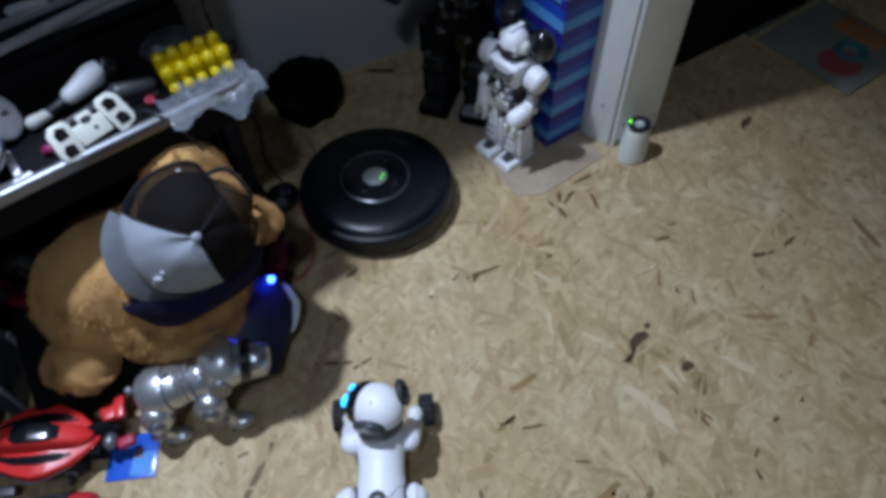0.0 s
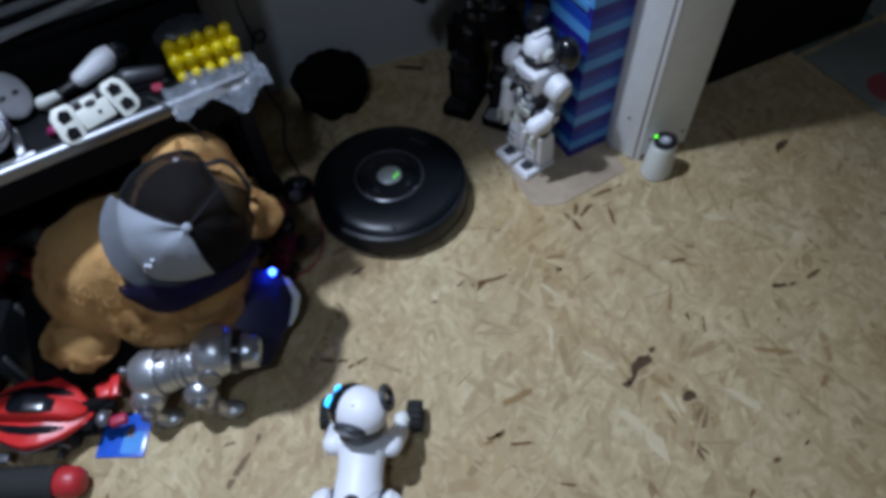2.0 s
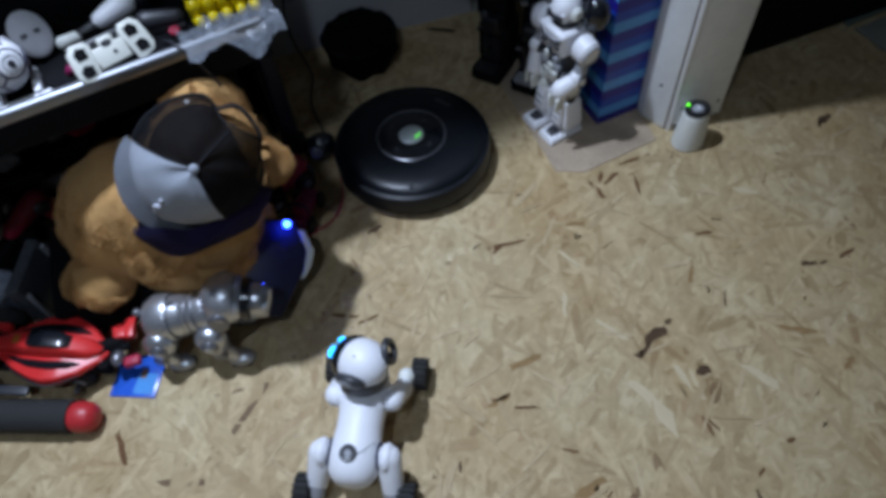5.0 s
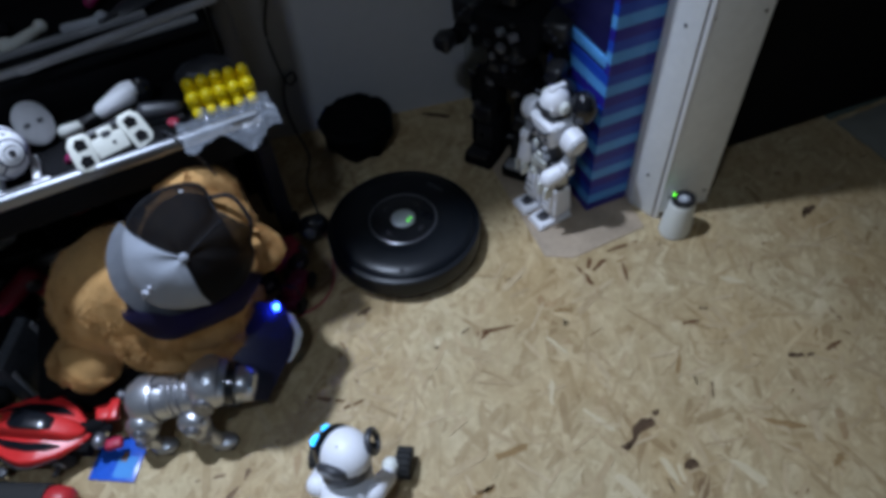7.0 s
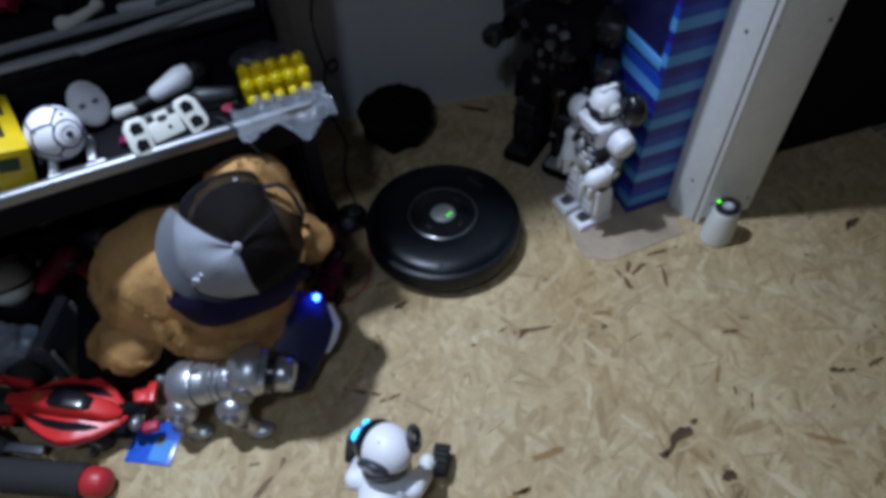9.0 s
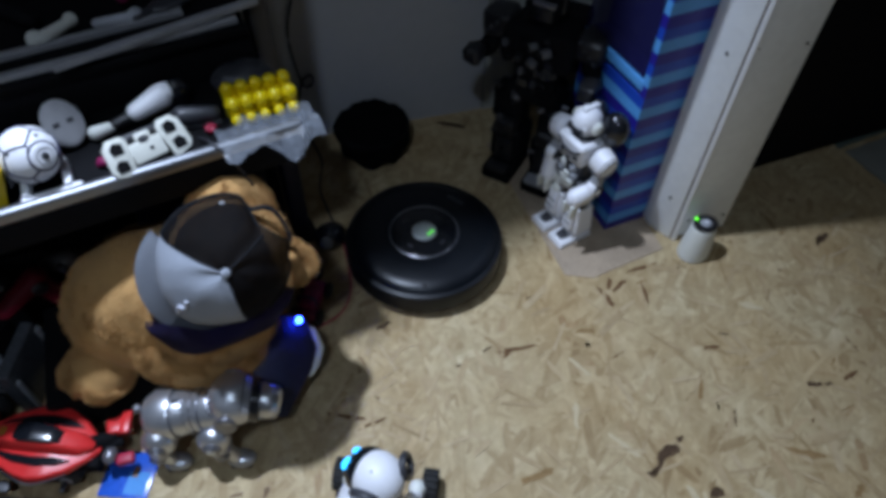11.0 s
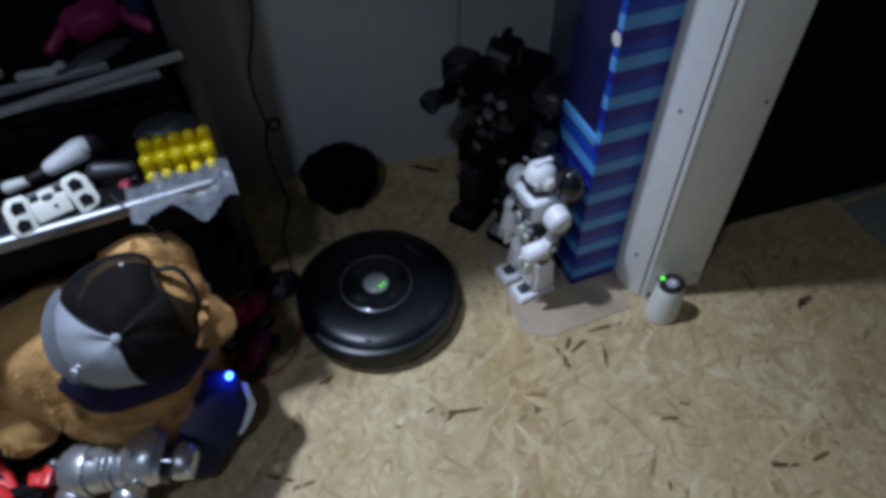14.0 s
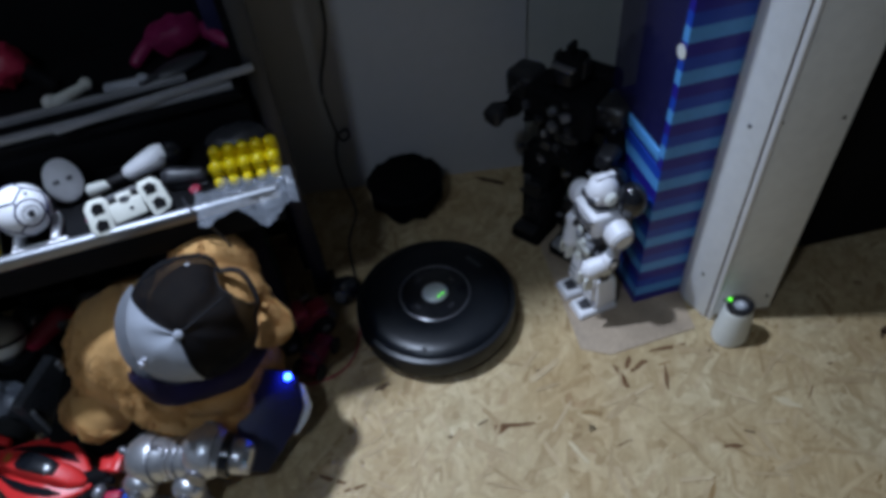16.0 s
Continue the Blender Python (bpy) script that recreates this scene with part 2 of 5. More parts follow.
def capsule(a, b, r, r2=None, n=16):
    r2 = r if r2 is None else r2
    h = (Vector(b) - Vector(a)).length
    prof = [(r * math.sin(k * math.pi / 12), -r * math.cos(k * math.pi / 12)) for k in range(7)]
    prof += [(r2 * math.cos(k * math.pi / 12), h + r2 * math.sin(k * math.pi / 12)) for k in range(7)]
    prof[0], prof[-1] = (0, -r), (0, h + r2)
    return lathe(prof, n, aim(a, b))


def tube(points, r, n=8):
    """A cable along a smooth line through the points."""
    pts = [Vector(p) for p in points]
    fine = []
    for i in range(len(pts) - 1):
        p0, p1, p2, p3 = pts[max(i - 1, 0)], pts[i], pts[i + 1], pts[min(i + 2, len(pts) - 1)]
        for k in range(6):
            t = k / 6
            fine.append(0.5 * (2 * p1 + (p2 - p0) * t + (2 * p0 - 5 * p1 + 4 * p2 - p3) * t * t + (3 * p1 - p0 - 3 * p2 + p3) * t ** 3))
    fine.append(pts[-1])
    bm = bmesh.new()
    rings = []
    for i, p in enumerate(fine):
        d = (fine[min(i + 1, len(fine) - 1)] - fine[max(i - 1, 0)]).normalized()
        q = d.to_track_quat("Z", "Y")
        rings.append([bm.verts.new(p + q @ Vector((r * math.cos(2 * math.pi * k / n), r * math.sin(2 * math.pi * k / n), 0))) for k in range(n)])
    for a, b in zip(rings, rings[1:]):
        for k in range(n):
            bm.faces.new((a[k], a[(k + 1) % n], b[(k + 1) % n], b[k]))
    bm.faces.new(rings[0][::-1])
    bm.faces.new(rings[-1])
    return bm


def prism(outline, z0, z1, bevel=0.0, holes=(), m=None):
    """A plate of that outline, from z0 to z1."""
    bm = bmesh.new()
    lo = [bm.verts.new((x, y, z0)) for x, y in outline]
    face = bm.faces.new(lo)
    out = bmesh.ops.extrude_face_region(bm, geom=[face])
    for v in [g for g in out["geom"] if isinstance(g, bmesh.types.BMVert)]:
        v.co.z = z1
    bmesh.ops.recalc_face_normals(bm, faces=bm.faces[:])
    if bevel:
        bmesh.ops.bevel(bm, geom=bm.edges[:], offset=bevel, segments=2, affect="EDGES", profile=0.5)
    if m is not None:
        bm.transform(m)
    return bm


def ring(r, thick, z, n=40, m=None):
    prof = [(r + thick * math.cos(a), z + thick * math.sin(a)) for a in (2 * math.pi * k / 8 for k in range(9))]
    return lathe(prof, n, m)


def lumpy(bm, amount, size, seed=0.0):
    """Pushes the surface in and out unevenly."""
    bm.normal_update()
    for v in bm.verts:
        v.co += v.normal * amount * noise.noise(v.co / size + Vector((seed, seed * 2, 0)))
    return bm


def frame_of(where, axis, side):
    """A pose at where with z along axis and x near side."""
    z = Vector(axis).normalized()
    x = Vector(side)
    x = (x - z * x.dot(z)).normalized()
    y = z.cross(x)
    return Matrix.Translation(where) @ Matrix((x, y, z)).transposed().to_4x4()


# ---------- the room ----------
FLOOR = part("floor", block(-1.8, 3.2, -1.8, 3.6, -0.08, 0.0), OSB, None)
tagged(FLOOR, "tan pressed strand board floor with dark bark flecks", "floor", kind="structure")


def wall(name, x0, x1, y0, y1, z0, z1, material, label):
    return tagged(part(name, block(x0, x1, y0, y1, z0, z1), material, None), label, "wall", kind="structure")


wall("wall_north", -1.8, 0.575, 1.44, 1.54, 0.0, 2.4, WALL, "plain grey painted wall panel behind the shelf")
wall("wall_north_panel", 0.579, 0.90, 1.437, 1.537, 0.0, 2.4, WALL2, "plain grey-green painted wall panel in the niche")
wall("wall_west", -1.8, -1.7, -1.7, 1.44, 0.0, 2.4, WALL, "plain grey painted side wall")
wall("wall_south", -1.8, 3.2, -1.8, -1.7, 0.0, 2.4, WALL, "plain grey painted wall")
# unseen walls closing the next room, its darkness painted into them
wall("wall_east", 3.1, 3.2, -1.7, 3.5, 0.0, 2.4, SHADEWALL, "plain wall of the next room, coloured dark for its lack of light")
wall("wall_far", 0.98, 3.2, 3.5, 3.6, 0.0, 2.4, SHADEWALL, "plain far wall of the next room, coloured dark for its lack of light")
wall("wall_niche", 0.872, 0.975, 0.93, 1.437, 0.0, 2.4, WALL2, "plain grey partition beside the niche")
wall("wall_next_room", 0.90, 0.975, 1.54, 3.5, 0.0, 2.4, SHADEWALL, "plain side wall of the next room, coloured dark for its lack of light")
wall("wall_over_door", 0.986, 3.1, 0.885, 0.975, 1.95, 2.4, WALL, "plain grey wall over the opening")
wall("wall_by_door", 2.3, 3.1, 0.885, 0.975, 0.0, 1.95, WALL, "plain grey wall beside the opening")
tagged(part("ceiling", block(-1.8, 3.2, -1.8, 3.6, 2.4, 2.48), CEIL, None), "plain pale ceiling", "ceiling", kind="structure")

bulb = thing("ceiling_lamp", "small white ceiling bulb holder above the shelf", "lamp", pose(LAMP[0], LAMP[1], 2.4))
part("holder", lathe([(0, 0), (0.04, 0), (0.04, -0.02), (0.02, -0.05), (0.0, -0.05)], 20), WHITE, bulb)

post = thing("door_frame", "white painted boards of a door frame with small screws", "door frame", kind="structure")
part("side_board", prism([(0.824, 0.938), (0.851, 0.884), (0.870, 0.892), (0.870, 0.999), (0.826, 0.999)], 0.0, 2.4, 0.002), FRAME, post)
part("edge_bead", prism([(0.8535, 0.8800), (0.859, 0.8735), (0.866, 0.8755), (0.8665, 0.888), (0.8585, 0.888)], 0.0, 2.4, 0.0012), FRAME2, post, "bright white edge bead")
part("joint_gap", prism([(0.8495, 0.8875), (0.8535, 0.8825), (0.8590, 0.8900), (0.8545, 0.8950)], 0.0, 2.4), mat("grimy_brown_joint", (0.12, 0.085, 0.06), 0.9, vary=0.5, scale=12), post, "dark grimy joint")
part("front_board", block(0.868, 0.984, 0.878, 0.925, 0.012, 2.4, 0.002), FRAME, post)
for x, y, z in ((0.8665, 0.8785, 0.505), (0.968, 0.8775, 0.50), (0.88, 0.8775, 0.06), (0.968, 0.8775, 0.055)):
    part("screw", lathe([(0, 0), (0.0035, 0), (0.003, 0.0012), (0, 0.0015)], 12, frame_of((x, y, z), (0, -1, 0), (1, 0, 0))), DARKMETAL, post)
for z in (0.478, 0.11):
    part("screw", lathe([(0, 0), (0.0035, 0), (0.003, 0.0012), (0, 0.0015)], 12, frame_of((0.8365, 0.912, z), (-0.894, -0.447, 0), (0, 0, 1))), DARKMETAL, post)

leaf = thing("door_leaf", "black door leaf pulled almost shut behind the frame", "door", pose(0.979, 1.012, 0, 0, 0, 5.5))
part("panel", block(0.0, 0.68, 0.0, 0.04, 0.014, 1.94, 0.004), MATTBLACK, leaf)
part("door_handle", join(rod((0.62, 0.0, 1.0), (0.62, -0.045, 1.0), 0.008), rod((0.625, -0.045, 1.0), (0.52, -0.045, 1.0), 0.008)), DARKSILVER, leaf)

# strands of the floor board
rng = random.Random(7)


def strands(count, x0, x1, y0, y1, low, high):
    verts, faces, uvs = [], [], []
    for i in range(count):
        cx, cy = rng.uniform(x0, x1), rng.uniform(y0, y1)
        a = rng.uniform(0, math.pi) if rng.random() < 0.55 else rng.gauss(radians(62), 0.5)
        ln = rng.uniform(0.022, 0.125)
        wd = rng.uniform(0.003, 0.027) * (0.55 + 4 * ln)
        z = low + (high - low) * i / count
        n = rng.randint(6, 8)
        base = len(verts)
        ca, sa = math.cos(a), math.sin(a)
        for k in range(n):
            t = 2 * math.pi * (k + rng.uniform(-0.25, 0.25)) / n
            sx = math.copysign(abs(math.cos(t)) ** 0.6, math.cos(t)) * ln / 2 * rng.uniform(0.8, 1.1)
            sy = math.copysign(abs(math.sin(t)) ** 0.6, math.sin(t)) * wd / 2 * rng.uniform(0.75, 1.15)
            verts.append((cx + ca * sx - sa * sy, cy + sa * sx + ca * sy, z))
            uvs.append((sx + i * 0.37, sy + i * 0.11))
        faces.append(tuple(range(base, base + n)))
    me = bpy.data.meshes.new("strand")
    me.from_pydata(verts, [], faces)
    layer = me.uv_layers.new(name="UVMap")
    loops = np.empty(len(me.loops), dtype=np.int32)
    me.loops.foreach_get("vertex_index", loops)
    layer.data.foreach_set("uv", np.array(uvs, dtype=np.float32)[loops].ravel())
    me.materials.append(OSB)
    ob = new("wood_strands", me)
    ob.parent = FLOOR
    return tagged(ob, "tan overlapping wood strands", kind="stuff")


strands(15000, -0.75, 1.75, -0.05, 1.45, 0.0002, 0.0012)
strands(3000, 0.95, 2.3, 0.8, 2.0, 0.0002, 0.0011)


def fleck(x, y, turn, length, width, material):
    """One distinct strand in the floor board."""
    n = 13
    pts = []
    for k in range(n):
        t = 2 * math.pi * (k + rng.uniform(-0.3, 0.3)) / n
        pts.append((math.cos(t) * length * 0.5 * rng.uniform(0.7, 1.15), math.copysign(abs(math.sin(t)) ** 0.5, math.sin(t)) * width * 0.72 * rng.uniform(0.35, 1.2)))
    ob = part("strand", prism(pts, 0.0006, 0.0018), material, FLOOR)
    ob.matrix_local = pose(x, y, 0, 0, 0, turn)
    return ob


for x, y, turn, ln, wd in ((0.607, 0.420, 20, 0.062, 0.016), (0.572, 0.398, 40, 0.035, 0.009), (0.556, 0.390, 12, 0.022, 0.014), (0.637, 0.437, 30, 0.018, 0.008), (0.649, 0.328, 7, 0.028, 0.014), (0.949, 0.468, -16, 0.034, 0.009), (0.975, 0.462, -8, 0.02, 0.006), (0.161, 0.820, 18, 0.048, 0.012), (1.197, 0.793, 24, 0.045, 0.013), (1.18, 0.785, 60, 0.03, 0.006), (0.479, 1.395, -29, 0.08, 0.012)):
    fleck(x, y, turn, ln, wd, DARK_FLAKE)
for x, y, turn, ln, wd in ((0.641, 0.770, -77, 0.064, 0.011), (0.682, 0.789, -150, 0.052, 0.011), (0.662, 0.80, 60, 0.035, 0.008), (0.726, 0.755, -104, 0.056, 0.006), (0.748, 0.821, -176, 0.09, 0.007), (0.408, 0.697, -3, 0.09, 0.008), (0.388, 0.69, 30, 0.04, 0.006), (0.609, 0.237, -86, 0.04, 0.006), (0.619, 0.235, -70, 0.034, 0.005), (0.294, 0.389, 7, 0.04, 0.007), (-0.364, 0.500, -80, 0.075, 0.009)):
    fleck(x, y, turn, ln, wd, RUST_FLAKE)
for x, y, turn, ln, wd in ((0.531, 0.453, -56, 0.085, 0.008), (0.520, 0.621, -60, 0.06, 0.008), (0.627, 0.309, -95, 0.07, 0.006)):
    fleck(x, y, turn, ln, wd, PALE_FLAKE)
for x, y, turn, ln, wd in ((0.360, 0.440, 5, 0.075, 0.012), (0.85, 0.35, -25, 0.075, 0.011), (0.38, 0.199, 20, 0.075, 0.018), (0.29, 0.385, 12, 0.043, 0.008), (0.727, 0.521, 60, 0.07, 0.009), (0.895, 0.264, 30, 0.035, 0.010), (0.561, 0.70, -10, 0.04, 0.008)):
    fleck(x, y, turn, ln, wd, TAN_FLAKE)
for x, y, turn, ln, wd in ((0.54, 0.30, -73, 0.12, 0.022), (0.61, 0.33, -80, 0.066, 0.010), (0.74, 0.29, -55, 0.07, 0.016), (0.93, 0.665, -30, 0.05, 0.015), (0.47, 0.53, 70, 0.06, 0.010)):
    fleck(x, y, turn, ln, wd, PALE_FLAKE)
for x, y, turn, ln, wd in ((0.794, 0.596, -4, 0.036, 0.007), (1.03, 0.466, 12, 0.045, 0.006), (0.803, 0.234, 0, 0.03, 0.006), (0.725, 0.173, 10, 0.018, 0.008), (0.33, 0.36, -17, 0.05, 0.005), (0.652, 0.142, 35, 0.02, 0.006), (0.06, 0.64, -25, 0.10, 0.006), (0.09, 0.615, 8, 0.07, 0.006)):
    fleck(x, y, turn, ln, wd, RUST_FLAKE)
for k in range(34):
    fleck(rng.uniform(0.1, 1.35), rng.uniform(0.10, 0.86), rng.gauss(20, 45), rng.uniform(0.010, 0.038), rng.uniform(0.002, 0.0055), (DARK_FLAKE, TAN_FLAKE, RUST_FLAKE)[k % 3])
patch = part("floor_patch", prism([(0.578, 0.845), (0.635, 0.822), (0.822, 0.858), (0.822, 1.30), (0.545, 1.30)], 0.0005, 0.0028, 0.0004), PLY, FLOOR, "smooth dusty plywood patch let into the floor")


# single strands proud of the board, where it is passed nearest
shapes = []
for k in range(14):
    ln, wd = rng.uniform(0.03, 0.10), rng.uniform(0.005, 0.017)
    n = 9
    pts = [(math.copysign(abs(math.cos(t)) ** 0.6, math.cos(t)) * ln / 2 * rng.uniform(0.8, 1.1), math.copysign(abs(math.sin(t)) ** 0.6, math.sin(t)) * wd / 2 * rng.uniform(0.7, 1.15)) for t in (2 * math.pi * q / n for q in range(n))]
    bm = prism(pts, 0.0, 0.0006)
    uvl = bm.loops.layers.uv.new("UVMap")
    for f in bm.faces:
        for lp in f.loops:
            lp[uvl].uv = (lp.vert.co.x + k * 0.37, lp.vert.co.y + k * 0.11)
    me = bpy.data.meshes.new("strand")
    bm.to_mesh(me)
    bm.free()
    me.materials.append(STRAND)
    shapes.append(me)
for k in range(250):
    ob = new("strand", shapes[k % 14])
    ob.parent = FLOOR
    ob.matrix_local = pose(rng.uniform(-0.1, 1.35), rng.uniform(0.12, 0.84), 0.0011 + 0.000002 * k, 0, 0, rng.uniform(0, 180))
# ---------- foam floor tiles beyond the opening ----------


def foam_tile(x, y, turn, size, base, label):
    t = thing("foam_tile", label, "floor mat", pose(x, y, 0.0, 0, 0, turn), "foam puzzle tiles")
    pts = []
    for side in range(4):
        for k in range(8):
            u, tooth = k / 8, 0.009 if k % 2 else 0.0
            p = {0: (u, tooth), 1: (1 - tooth, u), 2: (1 - u, 1 - tooth), 3: (tooth, 1 - u)}[side]
            pts.append((p[0] * size, p[1] * size))
    part("tile", prism(pts, 0.0015, 0.010, 0.0015), base, t)
    return t


A = foam_tile(1.482, 0.744, 9, 0.29, MATBEIGE, "grey foam puzzle tile with red and teal shapes")
part("inlay", prism([(0.085 + 0.055 * math.cos(a), 0.09 + 0.055 * math.sin(a)) for a in (k * math.pi / 10 for k in range(20))], 0.004, 0.0116), MATPINK, A, "red foam inlay")
part("inlay", ring(0.034, 0.012, 0.007, 28, Matrix.Translation((0.145, 0.10, 0))), MATTEAL, A, "teal foam ring")
part("inlay", prism([(0.2, 0.06), (0.27, 0.06), (0.27, 0.2), (0.2, 0.2)], 0.004, 0.0116, 0.002), MATORANGE, A, "orange foam inlay")
foam_tile(1.43, 1.045, 9, 0.29, MATGREEN, "dull green foam puzzle tile on the board floor")
foam_tile(1.725, 1.09, 9, 0.29, MATBEIGE, "grey foam puzzle tile in the dark room")

# ---------- shelf ----------
# the unit stands turned 12 degrees to the wall: s runs along its front, d into its depth
SHELF = pose(0.081, 0.877, 0, 0, 0, 12)
unit = thing("shelf_unit", "tall black steel shelf unit with bright metal front edge", "shelf", SHELF)
part("board", block(-1.35, 0.0, 0.012, 0.20, 0.478, 0.492, 0.002), MATTBLACK, unit)
part("front_edge", join(block(-1.35, -0.002, -0.004, 0.012, 0.489, 0.511, 0.006, 3)), STEEL, unit, "bright rounded steel front edge")
part("lower_lip", block(-1.35, -0.005, 0.0, 0.008, 0.44, 0.4885, 0.002), MATTBLACK, unit)
part("back_step", block(-1.35, -0.015, 0.185, 0.205, 0.492, 0.566, 0.002), MATTBLACK, unit)
part("upper_board", block(-1.35, -0.02, 0.17, 0.42, 0.567, 0.580, 0.002), MATTBLACK, unit)
part("upright", block(-0.005, 0.028, 0.215, 0.27, 0.0, 1.45, 0.004), DARKMETAL, unit)
part("upright", block(-0.03, 0.0, 0.39, 0.44, 0.0, 1.45, 0.004), DARKMETAL, unit)
part("upright", block(-1.35, -1.32, 0.215, 0.27, 0.0, 1.45, 0.004), DARKMETAL, unit)
part("side_panel", block(-0.02, -0.006, 0.27, 0.43, 0.03, 1.45, 0.002), MATTBLACK, unit)
part("back_panel", block(-1.35, -0.03, 0.42, 0.432, 0.02, 1.45, 0.002), MATTBLACK, unit)
# Unseen overhead boards, added and shaped to shade the niche and back floor.
part("shade_board", block(-0.24, 0.22, 0.142, 0.44, 1.45, 1.475, 0.003), MATTBLACK, unit)
part("shade_board", block(-1.35, -0.242, 0.172, 0.44, 1.45, 1.475, 0.003), MATTBLACK, unit)
for s, d in ((-0.002, 0.21), (-1.35, 0.21), (-0.04, 0.385), (-1.35, 0.385)):
    part("foot", block(s, s + 0.045, d, d + 0.06, 0.0, 0.012, 0.002), RUBBER, unit)


def on_shelf(s, d, z, turn=0, rx=0, ry=0):
    return SHELF @ pose(s, d, z, rx, ry, turn)


TOP = 0.492
# pale strips lying along the upper board
for s, d, turn, ln, z in ((-1.3, 0.168, 0.6, 1.27, 0.580), (-1.3, 0.205, 1.6, 1.2, 0.580), (-0.30, 0.150, 9.0, 0.315, 0.5925)):
    single("trim_strip", block(0, ln, 0, 0.014, 0.0005, 0.011, 0.002), STRIP, "long pale grey plastic trim strip lying on the shelf", "strip", on_shelf(s, d, z, turn), "trim strips")

# yellow tray of rounded tubes
tray = thing("yellow_tray", "glossy yellow plastic tray of ten rounded tubes", "tray", on_shelf(-0.098, 0.067, TOP + 0.0005, -4) @ Matrix.Scale(0.95, 4))
part("body", block(0.0, 0.115, 0.002, 0.036, 0.006, 0.028, 0.006, 3), YELLOW, tray)
for k in range(5):
    x = 0.0115 + k * 0.023
    part("tube", join(capsule((x, 0.004, 0.014), (x, 0.004, 0.030), 0.0118, 0.0118, 16), ball((x, 0.002, 0.031), 0.0130, u=16, v=10)), YELLOW, tray)
    part("tube", capsule((x, 0.036, 0.014), (x, 0.036, 0.038), 0.0112, 0.0115, 16), YELLOW, tray)
    part("foot_bump", ball((x, -0.014, 0.011), (0.0098, 0.0105, 0.0108), u=14, v=10), YELLOW, tray)

# crumpled clear bag over the shelf's end
def bag():
    bm = bmesh.new()
    n, mm = 26, 22
    grid = []
    for i in range(n):
        row = []
        for j in range(mm):
            s, d = -0.128 + 0.150 * i / (n - 1), -0.034 + 0.078 * j / (mm - 1)
            d -= 0.01 * math.sin(i * 0.5)
            z = TOP + 0.012 if d > -0.012 else TOP + 0.012 - (-0.012 - d) * (0.12 + 1.6 * (i / n) ** 2 * (1 - 0.8 * max(0, i / n - 0.85) * 6))
            z += 0.012 * abs(noise.noise(Vector((s * 40, d * 40, 1.3)))) + 0.010 * abs(noise.noise(Vector((s * 90, d * 90, 4.1))))
            z += 0.008 * math.sin(s * 50) * (d < 0)
            row.append(bm.verts.new((s, d, z)))
        grid.append(row)
    for i in range(n - 1):
        for j in range(mm - 1):
            bm.faces.new((grid[i][j], grid[i + 1][j], grid[i + 1][j + 1], grid[i][j + 1]))
    bmesh.ops.solidify(bm, geom=bm.faces[:], thickness=0.0008)
    return bm


single("plastic_bag", bag(), CLEAR, "crumpled clear plastic bag hanging over the shelf edge", "bag", on_shelf(0, 0, 0))

# white ball-shaped speaker robot
orb = thing("ball_robot", "white ball robot with dark seams on a small stand", "toy robot", on_shelf(-0.366, 0.060, TOP, 0) @ Matrix.Scale(0.89, 4))
part("body", ball((0, 0, 0.056), 0.044, u=32, v=20), WHITE, orb)
def ball_seams(r):
    """Seams along the edges of twelve five-sided panels."""
    g = (1 + 5 ** 0.5) / 2
    corners = [Vector((a, b, c)) for a in (-1, 1) for b in (-1, 1) for c in (-1, 1)]
    for a in (-1 / g, 1 / g):
        for b in (-g, g):
            corners += [Vector((0, a, b)), Vector((a, b, 0)), Vector((b, 0, a))]
    turn = Vector((0.50, -0.70, 0.32)).rotation_difference(Vector((0, 1, g))).inverted()
    lines = []
    for i, p in enumerate(corners):
        for q in corners[i + 1:]:
            if (p - q).length < 1.3:
                lines.append(tube([turn @ (p.lerp(q, k / 4).normalized() * r) for k in range(5)], 0.0016, 6))
    bm = join(*lines)
    bm.transform(Matrix.Translation((0, 0, 0.056)))
    return bm


part("seam", ball_seams(0.0440), NAVY, orb, "dark blue panel seams")
for v in ((0.2, -0.8, 0.75), (-0.5, -0.6, 0.7), (0.55, -0.2, 0.85)):
    d_ = Vector(v).normalized()
    part("sensor_dot", ball(Vector((0, 0, 0.056)) + d_ * 0.0437, 0.0030, u=10, v=8), DARKGREY, orb)
FACE = Vector((0.50, -0.70, 0.32)).normalized()
def on_ball(h):
    return frame_of(Vector((0, 0, 0.056)) + FACE * h, FACE, (0, 0, 1))


eye = part("side_disc", lathe([(0, 0.006), (0.012, 0.006), (0.019, 0.004), (0.022, -0.002), (0, -0.002)], 32, on_ball(0.0400)), WHITE, orb)
part("hub", lathe([(0, 0.003), (0.005, 0.003), (0.006, 0), (0, 0)], 20, on_ball(0.0455)), DARKGREY, eye, "dark hub")
part("ring", ring(0.0215, 0.0017, 0.0, 36, on_ball(0.0402)), NAVY, eye, "dark blue ring")
part("ring", ring(0.0125, 0.0008, 0.0, 28, on_ball(0.0460)), GREYP, eye)
part("stand", join(block(-0.035, 0.055, -0.050, -0.038, 0.0005, 0.014, 0.004), block(-0.03, -0.018, -0.045, 0.02, 0.0005, 0.022, 0.004), block(0.03, 0.042, -0.045, 0.02, 0.0005, 0.022, 0.004)), WHITE, orb)

